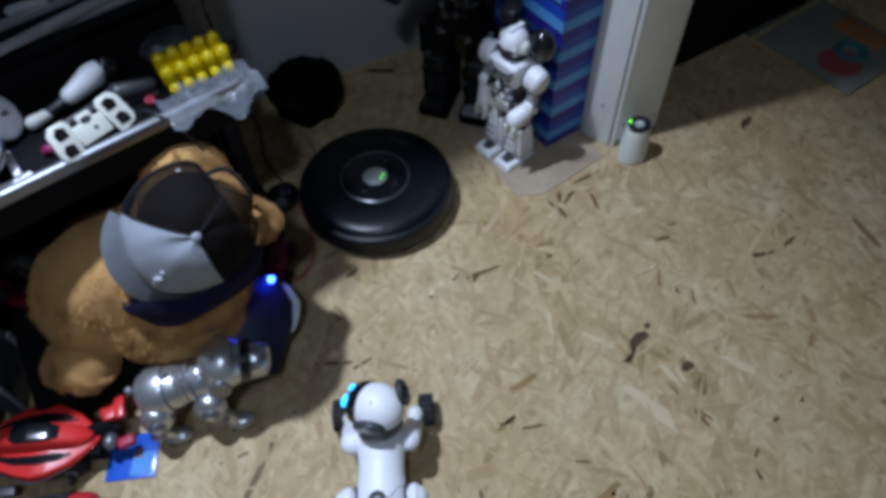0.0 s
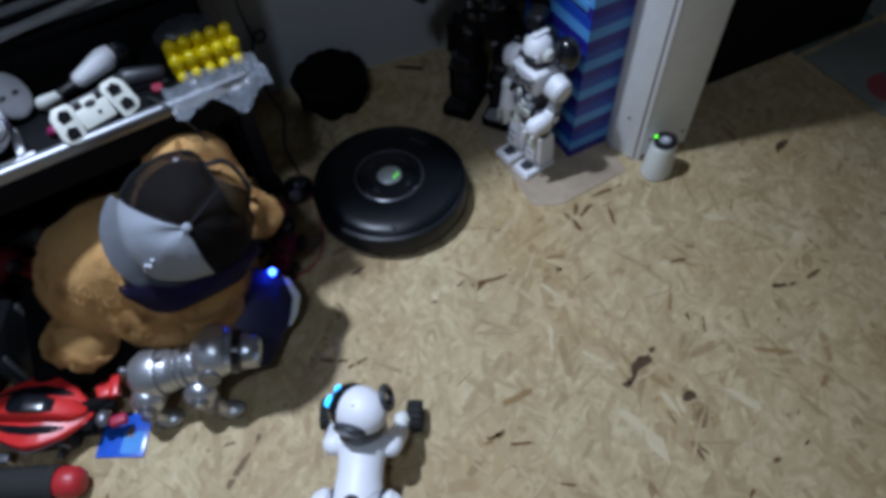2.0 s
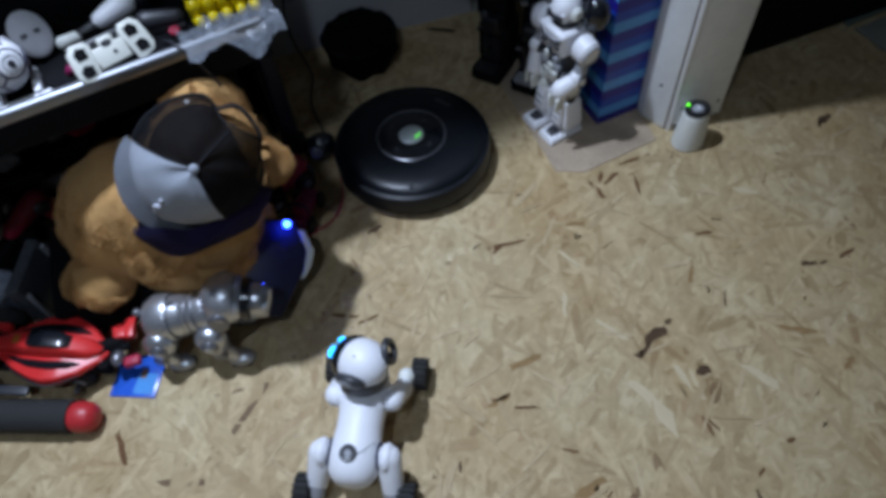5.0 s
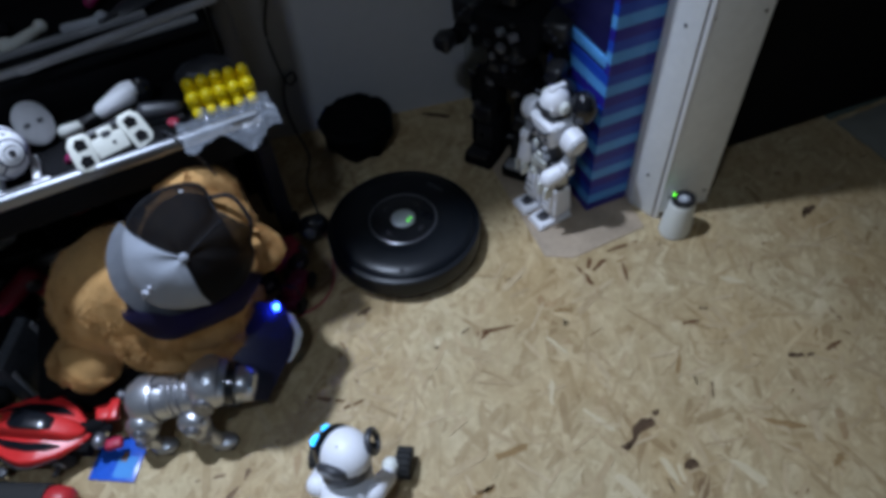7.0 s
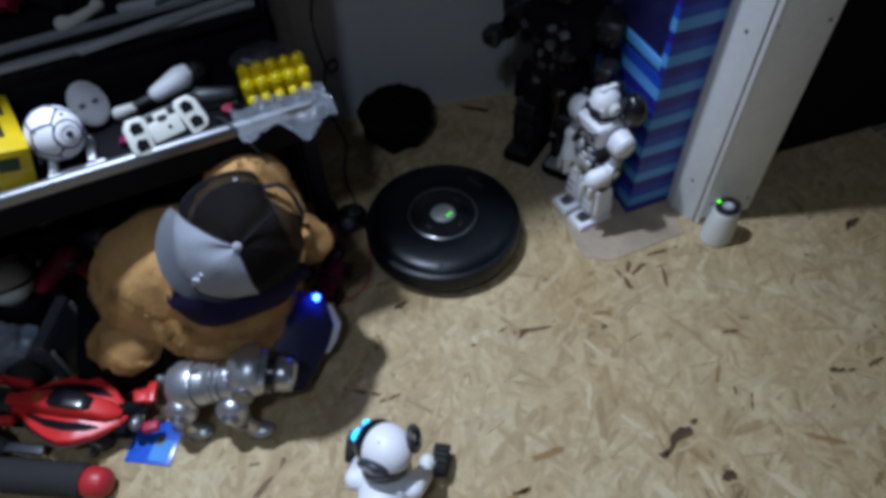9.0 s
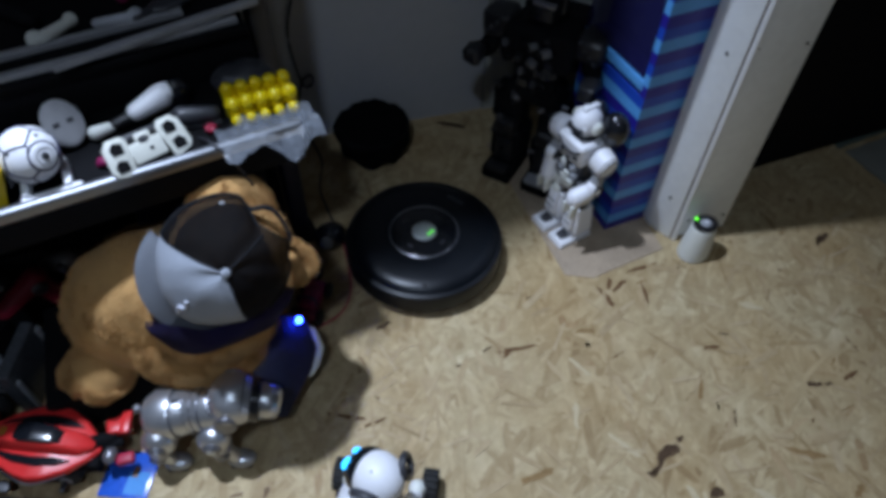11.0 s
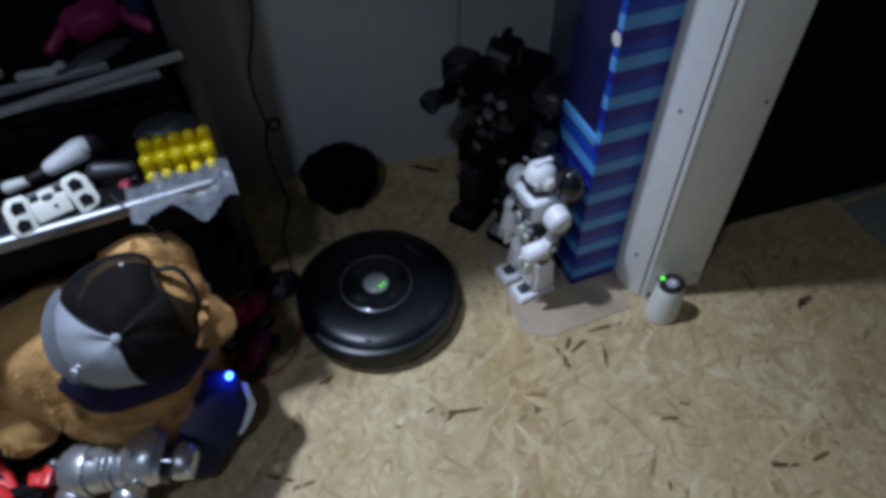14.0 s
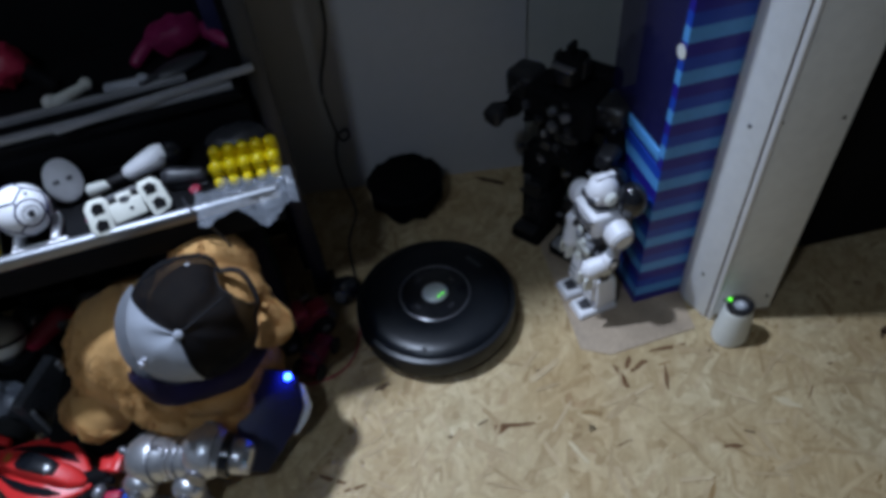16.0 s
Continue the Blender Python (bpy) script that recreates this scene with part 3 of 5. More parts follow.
ybox = thing("yellow_box", "yellow card box with black and grey printed patches", "box", on_shelf(-0.468, 0.050, TOP, 10, 0, 16))
part("body", block(0, 0.046, -0.035, 0.11, 0.0005, 0.078, 0.002), YELLOWCARD, ybox)
part("print", block(0.010, 0.034, 0.055, 0.095, 0.078, 0.0786), BLACK, ybox, "black printed patch")
part("print", block(0.008, 0.024, 0.0, 0.040, 0.078, 0.0786), BLACK, ybox, "black printed patch")
part("print", block(0.046, 0.0466, -0.020, 0.10, 0.012, 0.060), GREYP, ybox, "grey printed patch")
part("print", block(0.004, 0.030, -0.0356, -0.035, 0.045, 0.066), GREEN, ybox, "green printed patch")

# grey oval mask
mask = thing("oval_mask", "grey oval plastic faceplate leaning among parts", "toy part", on_shelf(-0.318, 0.128, TOP + 0.036, 14, 50, 0) @ Matrix.Scale(0.78, 4))
part("plate", ball((0, 0, 0), (0.036, 0.046, 0.007)), STRIP, mask)
for x in (-0.013, 0.013):
    part("slot", block(x - 0.006, x + 0.006, -0.004, 0.004, 0.0066, 0.0082, 0.001), DARKGREY, mask)

# ivory bracket with lobed ends
def bracket():
    t = thing("bracket", "ivory plastic bracket with lobed ends and oval holes", "toy part", on_shelf(-0.222, 0.030, TOP + 0.033, 13, 46, 0) @ Matrix.Scale(0.78, 4))
    def oval(cx, cy, rx, ry, n=14):
        return [(cx + rx * math.cos(2 * math.pi * k / n), cy + ry * math.sin(2 * math.pi * k / n)) for k in range(n)]
    part("middle", join(block(-0.032, 0.030, -0.026, 0.012, 0.0, 0.008, 0.003), block(-0.014, 0.016, 0.008, 0.026, 0.0, 0.008, 0.004)), BONE, t)
    for sx in (-1, 1):
        tilt = pose(sx * 0.051, 0.0, 0, 0, 0, sx * 8)
        end = [(-0.020, -0.034), (-0.014, -0.040), (0.014, -0.036), (0.022, -0.026), (0.024, 0.018), (0.014, 0.032), (-0.012, 0.034), (-0.021, 0.024)]
        part("end_plate", prism([(sx * x, y) for x, y in end], 0.0, 0.008, 0.002, (), tilt), BONE, t)
        for cy in (-0.019, 0.013):
            hole = [(-0.011, -0.009), (0.009, -0.012), (0.013, 0.001), (0.005, 0.012), (-0.010, 0.009)]
            part("hole", prism([(sx * x, y + cy) for x, y in hole], 0.0078, 0.0088, 0.0, (), tilt), MATTBLACK, t, "dark rounded hole")
    part("hole", prism(oval(0.0, 0.012, 0.010, 0.006), 0.0078, 0.0088), DARKGREY, t, "dark oval hole")
    part("hole", prism(oval(0.006, -0.008, 0.004, 0.004), 0.0078, 0.0088), DARKGREY, t, "small dark hole")
    part("prop", block(-0.05, 0.05, 0.018, 0.03, -0.03, 0.002, 0.003), DARKGREY, t)
    return t


bracket()

# white and black shoe-like limb part
limb = thing("toy_limb", "white and black plastic robot limb lying on its side", "toy part", on_shelf(-0.218, 0.122, TOP + 0.0005, 12) @ Matrix.Scale(0.76, 4))
part("shell", join(capsule((0, 0.004, 0.030), (0.055, 0.01, 0.038), 0.018, 0.026), ball((0.062, 0.008, 0.045), (0.024, 0.022, 0.020))), WHITE, limb)
part("link", capsule((-0.05, 0.01, 0.018), (0.0, 0.004, 0.026), 0.010, 0.013), BLACK, limb)
part("tip", capsule((-0.085, 0.012, 0.016), (-0.055, 0.01, 0.016), 0.014, 0.011), WHITE2, limb)
part("joint", ball((0.088, 0.008, 0.034), (0.026, 0.024, 0.032)), GLOSSBLACK, limb)

limb2 = thing("toy_shoe", "small dark grey plastic toy shoe among shelf clutter", "toy part", on_shelf(-0.160, 0.092, TOP + 0.0005, -10))
part("shell", capsule((0, 0, 0.017), (0.045, 0, 0.013), 0.016, 0.012), DARKGREY, limb2)
part("sole", block(-0.014, 0.055, -0.014, 0.014, 0.0, 0.006, 0.003), DARKGREY, limb2)

for s, d, z, r, m_, lab in ((-0.275, 0.055, TOP + 0.007, (0.020, 0.010, 0.007), MAGENTA, "magenta plastic toy piece on the shelf"), (-0.130, 0.060, TOP + 0.007, (0.009, 0.008, 0.007), DARKRED, "small dark red plastic toy piece on the shelf"), (-0.05, 0.15, TOP + 0.02, (0.05, 0.03, 0.02), DARKGREY, "dark grey plastic toy piece on the shelf"), (-0.55, 0.09, TOP + 0.03, (0.05, 0.04, 0.03), DARKGREY, "dark grey rounded toy piece on the shelf")):
    bm = lumpy(ball((0, 0, 0), r, u=20, v=12), 0.006, 0.012, s)
    single("toy_piece", bm, m_, lab, "toy part", on_shelf(s, d, z), "loose toy pieces")

# loose wire over the front edge
single("wire", tube([(-0.150, 0.05, 0.497), (-0.140, 0.01, 0.516), (-0.128, -0.010, 0.508), (-0.112, -0.014, 0.470), (-0.100, -0.018, 0.435)], 0.0016), DARKGREY, "thin dark wire bent over the shelf edge", "wire", on_shelf(0, 0, 0))

# upper board clutter, dim
UP = 0.5805
single("toy_bone", join(capsule((0, 0, 0.012), (0.045, 0.012, 0.014), 0.010, 0.008), ball((-0.008, 0.004, 0.013), 0.013), ball((0.052, 0.018, 0.014), 0.011)), BONE, "pale plastic toy limb on the upper board", "toy part", on_shelf(-0.305, 0.25, UP, 15))
single("toy_bone", join(capsule((0, 0, 0.010), (0.05, -0.004, 0.011), 0.008, 0.009), ball((0.058, 0.0, 0.012), 0.012)), GREYP, "dull grey toy limb on the upper board", "toy part", on_shelf(-0.225, 0.26, UP, -5))
single("toy_paddle", join(ball((0.05, 0, 0.012), (0.05, 0.022, 0.010)), capsule((-0.02, 0, 0.01), (0.02, 0, 0.011), 0.008, 0.009)), DARKGREY, "dark grey paddle-shaped toy on the upper board", "toy part", on_shelf(-0.15, 0.255, UP, 24))
pk = thing("magenta_toy", "dull magenta plastic toy figure lying on the upper board", "toy", on_shelf(-0.105, 0.345, UP, 10))
part("body", lumpy(ball((0, 0, 0.032), (0.05, 0.035, 0.032)), 0.008, 0.02), MAGENTA, pk)
part("arm", capsule((0.045, 0.0, 0.03), (0.075, -0.045, 0.015), 0.013, 0.012), MAGENTA, pk)
part("arm", capsule((-0.045, 0.0, 0.03), (-0.075, -0.02, 0.015), 0.012, 0.011), MAGENTA, pk)
pk2 = thing("magenta_toy", "dull magenta and black toy lump at the shelf back", "toy", on_shelf(-0.40, 0.36, UP, -20))
part("body", lumpy(ball((0, 0, 0.04), (0.06, 0.04, 0.04)), 0.012, 0.02, 3), DARKRED, pk2)
part("arm", capsule((0.05, 0.0, 0.03), (0.10, -0.02, 0.014), 0.014, 0.012), MATTBLACK, pk2)
for s, d, w, dd, h, m_, lab in ((-0.62, 0.24, 0.14, 0.12, 0.09, DARKGREY, "dark grey storage box on the upper board"), (-0.80, 0.22, 0.13, 0.14, 0.12, NAVY, "dark navy box on the upper board"), (-0.05, 0.33, 0.04, 0.06, 0.12, NAVY, "narrow navy box at the shelf end")):
    b_ = thing("storage_box", lab, "box", on_shelf(s, d, UP, 3))
    part("body", block(0, w, 0, dd, 0.0, h, 0.003), m_, b_)
    part("lid", block(-0.002, w + 0.002, -0.002, dd + 0.002, h, h + 0.012, 0.003), MATTBLACK, b_)

# ---------- clutter under the shelf ----------
cl = thing("toy_truck", "dark red toy truck with black wheels under the shelf", "toy car", pose(0.0, 0.985, 0, 0, 0, 30))
part("body", join(block(-0.06, 0.06, -0.026, 0.026, 0.020, 0.052, 0.008), block(-0.036, 0.022, -0.024, 0.024, 0.050, 0.086, 0.012, 3)), DARKRED, cl)
part("wind_screen", block(0.014, 0.026, -0.019, 0.019, 0.058, 0.080, 0.003, 2, pose(0, 0, 0, 0, -12, 0)), GLOSSBLACK, cl, "dark wind screen")
part("bonnet", block(0.024, 0.066, -0.020, 0.020, 0.048, 0.062, 0.006, 3), DARKRED, cl)
part("front_bumper", rod((0.068, -0.028, 0.030), (0.068, 0.028, 0.030), 0.006), STEEL, cl, "bright bumper bar")
part("exhaust", rod((-0.01, 0.028, 0.06), (0.045, 0.030, 0.068), 0.004), STEEL, cl, "bright side pipe")
for x in (-0.04, 0.04):
    for y in (-0.032, 0.032):
        wl = part("wheel", rod((x, y - 0.009, 0.024), (x, y + 0.009, 0.024), 0.024, None, 24, 0.004), RUBBER, cl)
        part("rim", rod((x, y + math.copysign(0.006, y), 0.024), (x, y + math.copysign(0.0105, y), 0.024), 0.012), GREYP, wl)
cam_toy = thing("toy_camera", "small black gadget with a dark lens on the floor", "gadget", pose(0.10, 1.06, 0, 0, 0, 200))
part("body", lumpy(ball((0, 0, 0.034), (0.036, 0.030, 0.034)), 0.004, 0.02), GLOSSBLACK, cam_toy)
part("lens", lathe([(0, 0.008), (0.012, 0.006), (0.014, 0), (0, 0)], 20, frame_of((0.02, 0.022, 0.045), (0.4, 0.7, 0.6), (1, 0, 0))), DARKGREY, cam_toy)
mg = thing("toy_buggy", "dull magenta toy buggy on the floor by the plush dog", "toy car", pose(0.035, 0.905, 0, 0, 0, 65))
part("body", join(block(-0.05, 0.05, -0.020, 0.020, 0.014, 0.038, 0.010, 3), block(-0.032, 0.010, -0.017, 0.017, 0.034, 0.054, 0.008, 3)), MAGENTA, mg)
part("roll_bar", tube([(-0.02, -0.019, 0.036), (-0.024, -0.015, 0.066), (-0.024, 0.015, 0.066), (-0.02, 0.019, 0.036)], 0.0025, 8), NAVY, mg, "navy roll bar")
for x in (-0.035, 0.035):
    for y in (-0.026, 0.026):
        part("wheel", rod((x, y - 0.006, 0.018), (x, y + 0.006, 0.018), 0.018), RUBBER, mg)
gb = thing("storage_box", "dark green card box standing under the shelf", "box", pose(-0.09, 1.06, 0, 0, 0, 12))
part("body", block(-0.06, 0.06, -0.05, 0.05, 0, 0.26, 0.003), GREEN, gb)
part("lid", block(-0.062, 0.062, -0.052, 0.052, 0.26, 0.275, 0.003), DARKGREY, gb)
single("toy_dome", lathe([(0.05, 0), (0.055, 0.01), (0.05, 0.04), (0.03, 0.065), (0, 0.075)], 28), mat("slate_rubber", (0.060, 0.072, 0.085), 0.6, vary=0.25, scale=30), "slate grey rubber dome toy on a box", "toy part", pose(-0.09, 1.06, 0.275))
og = thing("orange_toy", "dull orange plastic toy on a dark box under the shelf", "toy", pose(-0.05, 0.955, 0.0, 0, 0, 12))
part("stand", block(-0.05, 0.05, -0.02, 0.03, 0.0, 0.385, 0.004), MATTBLACK, og, "black box stand")
part("body", lumpy(ball((0, 0, 0.402), (0.05, 0.024, 0.018)), 0.006, 0.02), ORANGE, og)
for x, y, w, d, h, m_, lab, tr in ((-0.36, 1.10, 0.10, 0.10, 0.20, MATTBLACK, "black box under the shelf", 14), (-0.50, 1.10, 0.12, 0.10, 0.16, DARKGREY, "dark grey box under the shelf", 4), (-0.66, 0.96, 0.14, 0.16, 0.10, MATTBLACK, "black flat box under the shelf", 20), (-0.86, 0.93, 0.16, 0.18, 0.2, DARKGREY, "dark grey box under the shelf", 10), (-0.22, 1.10, 0.09, 0.09, 0.24, NAVY, "navy box under the shelf", 12)):
    b_ = thing("storage_box", lab, "box", pose(x, y, 0, 0, 0, tr))
    part("body", block(-w / 2, w / 2, -d / 2, d / 2, 0, h, 0.004), m_, b_)
    part("lid", block(-w / 2 - 0.002, w / 2 + 0.002, -d / 2 - 0.002, d / 2 + 0.002, h, h + 0.014, 0.003), MATTBLACK, b_)
for x, y, z, r, m_, lab in ((-0.335, 1.085, 0.236, (0.04, 0.03, 0.022), DARKRED, "dark red toy piece on a box"), (-0.385, 1.09, 0.234, (0.03, 0.03, 0.02), GREYP, "grey toy piece on a box"), (-0.225, 1.085, 0.272, (0.05, 0.03, 0.018), PURPLE, "indigo soft toy piece on a box"), (-0.50, 1.08, 0.192, (0.03, 0.025, 0.02), GREYP, "grey toy piece on a dark box")):
    single("toy_piece", lumpy(ball((0, 0, 0), r, u=20, v=12), 0.010, 0.02, x), m_, lab, "toy part", pose(x, y, z), "loose toy pieces")
for x, y, z, size, turn, m_, lab in ((-0.45, 0.985, 0.0, 0.07, 20, DARKRED, "dark red plastic robot limb under the shelf"), (-0.40, 1.02, 0.0, 0.06, -35, STRIP, "pale grey plastic robot limb under the shelf"), (-0.52, 1.00, 0.0, 0.075, 60, DARKGREY, "dark grey plastic robot limb under the shelf"), (-0.36, 0.985, 0.0, 0.055, 100, GREEN, "dull green plastic robot limb under the shelf"), (-0.32, 1.02, 0.0, 0.06, 10, PURPLE, "indigo plastic robot limb under the shelf"), (-0.62, 0.84, 0.0, 0.08, 40, GREYP, "grey plastic robot limb by the shelf foot")):
    lb = thing("toy_limb", lab, "toy part", pose(x, y, z, 0, 0, turn))
    part("upper", capsule((-size, 0, 0.12), (0, 0.01, 0.15), size * 0.28, size * 0.34), m_, lb)
    part("lower", capsule((0, 0.01, 0.14), (size * 0.7, -0.01, 0.02 + size * 0.3), size * 0.3, size * 0.26), m_, lb)
    part("joint", rod((0, -0.02, 0.145), (0, 0.036, 0.145), size * 0.2), DARKSILVER, lb, "dark silver joint pin")
    part("sole", block(size * 0.2, size * 1.3, -size * 0.35, size * 0.25, 0.0, 0.026, 0.006), MATTBLACK, lb)
    part("stand", block(-size * 1.1, -size * 0.6, -0.016, 0.016, 0.0, 0.11, 0.005), MATTBLACK, lb)
sb = thing("ball_robot", "dim white ball robot with a dark band under the shelf", "toy robot", pose(-0.56, 0.95, 0.0, 0, 0, 30))
part("base", lathe([(0, 0), (0.05, 0), (0.05, 0.11), (0.03, 0.118), (0, 0.118)], 24), MATTBLACK, sb)
part("body", ball((0, 0, 0.155), 0.045), WHITE2, sb)
part("band", ring(0.0452, 0.003, 0.0, 40, frame_of((0, 0, 0.155), (0.2, 0.4, 1), (1, 0, 0))), DARKGREY, sb)
fl = thing("flat_pack", "crumpled clear and grey plastic pack standing on edge", "packaging", pose(-0.485, 0.86, 0, 0, 0, 75))
part("film", lumpy(block(-0.06, 0.06, -0.012, 0.012, 0.0, 0.13, 0.005, 3), 0.012, 0.03), mat("dull_grey_film", (0.075, 0.08, 0.09), 0.22, vary=0.4, scale=20, bump=0.5), fl)
part("seam", tube([(0.045, -0.014, 0.01), (0.052, -0.017, 0.06), (0.05, -0.015, 0.115)], 0.006), STRIP, fl, "pale folded seam")


def wrap():
    s = bmesh.new()
    bmesh.ops.create_icosphere(s, subdivisions=4, radius=1)
    s.transform(Matrix.Translation((0, 0, 0.07)) @ Matrix.Diagonal((0.05, 0.035, 0.068, 1)))
    return lumpy(lumpy(s, 0.020, 0.035, 3.0), 0.008, 0.012, 1.0)


single("plastic_wrap", wrap(), mat("cloudy_film", (0.42, 0.46, 0.55), 0.16, vary=0.35, scale=25, bump=0.6, alpha=0.55, spec=0.8), "crumpled cloudy plastic wrap on the floor by the shelf", "packaging", pose(-0.565, 0.852, 0.004, 0, 0, 20))
part("clip", block(-0.055, -0.045, -0.016, 0.016, 0.0, 0.10, 0.003), GREYP, fl)
# ---------- tall striped box in the niche ----------
def striped_box():
    t = thing("toy_box", "tall blue striped toy box with a clear cut-out window", "box", pose(0.719, 0.946, 0, 0, 0, 8.5))
    W, D, H, L = 0.104, 0.215, 1.0, 0.398
    part("lower_body", block(0.001, W, 0.001, D, 0.0, L, 0.001), BOXDEEP, t)
    part("upper_body", block(0.050, W, 0.001, D, L, H, 0.001), BOXDEEP, t)
    part("window_post", block(0.001, 0.050, 0.001, 0.014, L, H, 0.001), BOXMID, t)
    part("ledge", block(-0.003, 0.050, 0.012, D, L - 0.014, L + 0.010, 0.002), BOXLIGHT, t, "light blue ledge under the window")
    part("ledge_floor", block(0.004, 0.050, 0.016, D - 0.004, L + 0.0105, L + 0.0125), BOXDARK, t, "indigo printed floor of the window")
    part("window", block(0.0, 0.0012, 0.015, D, L + 0.011, H), WINDOW, t, "clear plastic window")
    part("backing_print", block(0.047, 0.0498, 0.016, D - 0.005, L + 0.013, H), BOXDARK, t, "dark indigo printed backing")
    for y, z, ry, rz, m_ in ((0.10, 0.70, 0.045, 0.03, WHITE2), (0.06, 0.665, 0.010, 0.012, WHITE2), (0.085, 0.655, 0.009, 0.011, RED), (0.11, 0.648, 0.010, 0.010, WHITE2)):
        part("printed_patch", ball((0.0465, y, z), (0.002, ry, rz), u=16, v=8), m_, t, "red and white printed patch")
    z, k = 0.0, 2
    widths = (0.0258, 0.0240, 0.0252)
    mats = (BOXLIGHT, BOXMID, BOXDARK)
    while z < H - 0.04:
        h = 0.0240 if z == 0.0 else widths[k % 3]
        part("stripe", block(-0.001, W + 0.001, -0.0012, 0.002, z, z + h), mats[k % 3], t)
        low = z + h < L - 0.015
        part("stripe", block(-0.0012, 0.002 if low else 0.012, -0.0005, D if low else 0.0145, z, z + h), mats[k % 3], t)
        z += h
        k += 1
    part("round_sticker", lathe([(0, 0.0012), (0.012, 0.001), (0.012, 0), (0, 0)], 20, frame_of((-0.0012, 0.010, 0.605), (-1, 0, 0), (0, 0, 1))), WHITE2, t, "pale round sticker")
    return t


striped_box()

# ---------- white humanoid toy robot ----------
def white_robot():
    t = thing("toy_robot", "white and dark grey humanoid toy robot standing upright", "toy robot", pose(0.632, 0.982, 0.003, 0, 0, 196) @ Matrix.Diagonal((0.84, 0.84, 0.965, 1)))
    # it faces +x of its own frame, its left is +y
    def slab(y, h0, h1, x0, x1, w0, w1, bevel=0.006):
        """A tapering limb segment from height h0 to h1."""
        bm = bmesh.new()
        bmesh.ops.create_cube(bm, size=1)
        for v in bm.verts:
            top = v.co.z > 0
            w = w1 if top else w0
            v.co = Vector((x1[v.co.x > 0] if top else x0[v.co.x > 0], y + math.copysign(w, v.co.y), h1 if top else h0))
        bmesh.ops.bevel(bm, geom=bm.edges[:], offset=bevel, segments=3, affect="EDGES", profile=0.5)
        return bm
    for sy in (-1, 1):
        y = sy * 0.036
        leg = part("leg", join(slab(y, 0.026, 0.106, (-0.036, 0.024), (-0.027, 0.022), 0.032, 0.025, 0.008)), WHITE, t)
        part("thigh", slab(y, 0.112, 0.166, (-0.020, 0.022), (-0.024, 0.024), 0.021, 0.024), STRIP, leg, "pale grey thigh")
        part("shin_guard", slab(y, 0.040, 0.108, (0.020, 0.038), (0.014, 0.031), 0.020, 0.015, 0.005), WHITE, leg)
        for h in (0.058, 0.076):
            part("shin_slot", block(0.026, 0.0375 - (h - 0.058) * 0.1, y - 0.014, y + 0.014, h, h + 0.006, 0.001), GREYP, leg, "grey slot")
        part("knee", rod((0.004, y - 0.0225, 0.110), (0.004, y + 0.0225, 0.110), 0.013), DARKGREY, leg, "dark knee joint")
        part("knee_cap", ball((0.022, y, 0.112), (0.011, 0.014, 0.013), u=16, v=10), WHITE2, leg)
        part("thigh_panel", block(0.017, 0.0275, y - 0.012, y + 0.012, 0.124, 0.154, 0.004), WHITE2, leg)
        part("thigh_plate", block(-0.012, 0.014, y + sy * 0.0195, y + sy * 0.0255, 0.120, 0.158, 0.003), WHITE2, leg)
        part("calf_line", block(-0.024, 0.010, y + sy * 0.0235, y + sy * 0.0275, 0.046, 0.050, 0.001), GREYP, leg)
        foot = part("foot", join(slab(y, 0.0, 0.016, (-0.040, 0.068), (-0.038, 0.062), 0.031, 0.028, 0.005), slab(y, 0.012, 0.034, (-0.036, 0.034), (-0.026, 0.016), 0.025, 0.018, 0.005)), WHITE, t)
        part("toe_pad", prism([(0.022, y - 0.017), (0.054, y - 0.012), (0.054, y + 0.012), (0.022, y + 0.017)], 0.0155, 0.0215, 0.002), DARKGREY, foot, "dark wedge-shaped toe pad")
        part("ankle", rod((-0.006, y - 0.021, 0.032), (-0.006, y + 0.021, 0.032), 0.010), DARKGREY, foot)
        arm = part("arm", join(rod((0.002, sy * 0.052, 0.262), (0.002, sy * 0.060, 0.260), 0.022), capsule((0.002, sy * 0.078, 0.236), (0.012, sy * 0.078, 0.200), 0.015, 0.016)), GREYP, t, "grey arm joint")
        part("shoulder_pad", rod((0.002, sy * 0.056, 0.262), (0.002, sy * 0.100, 0.254), 0.031, 0.029, 24, 0.007), WHITE, arm, "white drum-shaped shoulder")
        part("shoulder_ring", ring(0.0225, 0.0018, 0.0, 24, frame_of((0.002, sy * 0.1005, 0.254), (0, sy, -0.18), (1, 0, 0))), GREYP, arm)
        part("elbow", rod((0.014, sy * 0.077 - 0.019, 0.190), (0.014, sy * 0.077 + 0.019, 0.190), 0.017), DARKGREY, arm)
        hand_end = (0.026, sy * 0.070, 0.140) if sy < 0 else (0.056, sy * 0.066, 0.170)
        part("forearm", join(capsule((0.016, sy * 0.077, 0.186), hand_end, 0.019, 0.023), ball((0.016, sy * 0.078, 0.190), (0.023, 0.020, 0.022))), WHITE, arm)
        for y0 in (-0.013, 0.013):
            part("claw", block(-0.011, 0.013, y0 - 0.005, y0 + 0.005, -0.036, 0.0, 0.004, 2, Matrix.Translation((hand_end[0] + 0.010, hand_end[1], hand_end[2] - 0.010))), WHITE2, arm)
    part("hips", join(slab(0.0, 0.150, 0.182, (-0.028, 0.030), (-0.032, 0.032), 0.040, 0.052, 0.008)), DARKGREY, t)
    part("hip_plate", slab(0.0, 0.146, 0.178, (0.022, 0.034), (0.026, 0.040), 0.016, 0.026, 0.004), WHITE2, t)
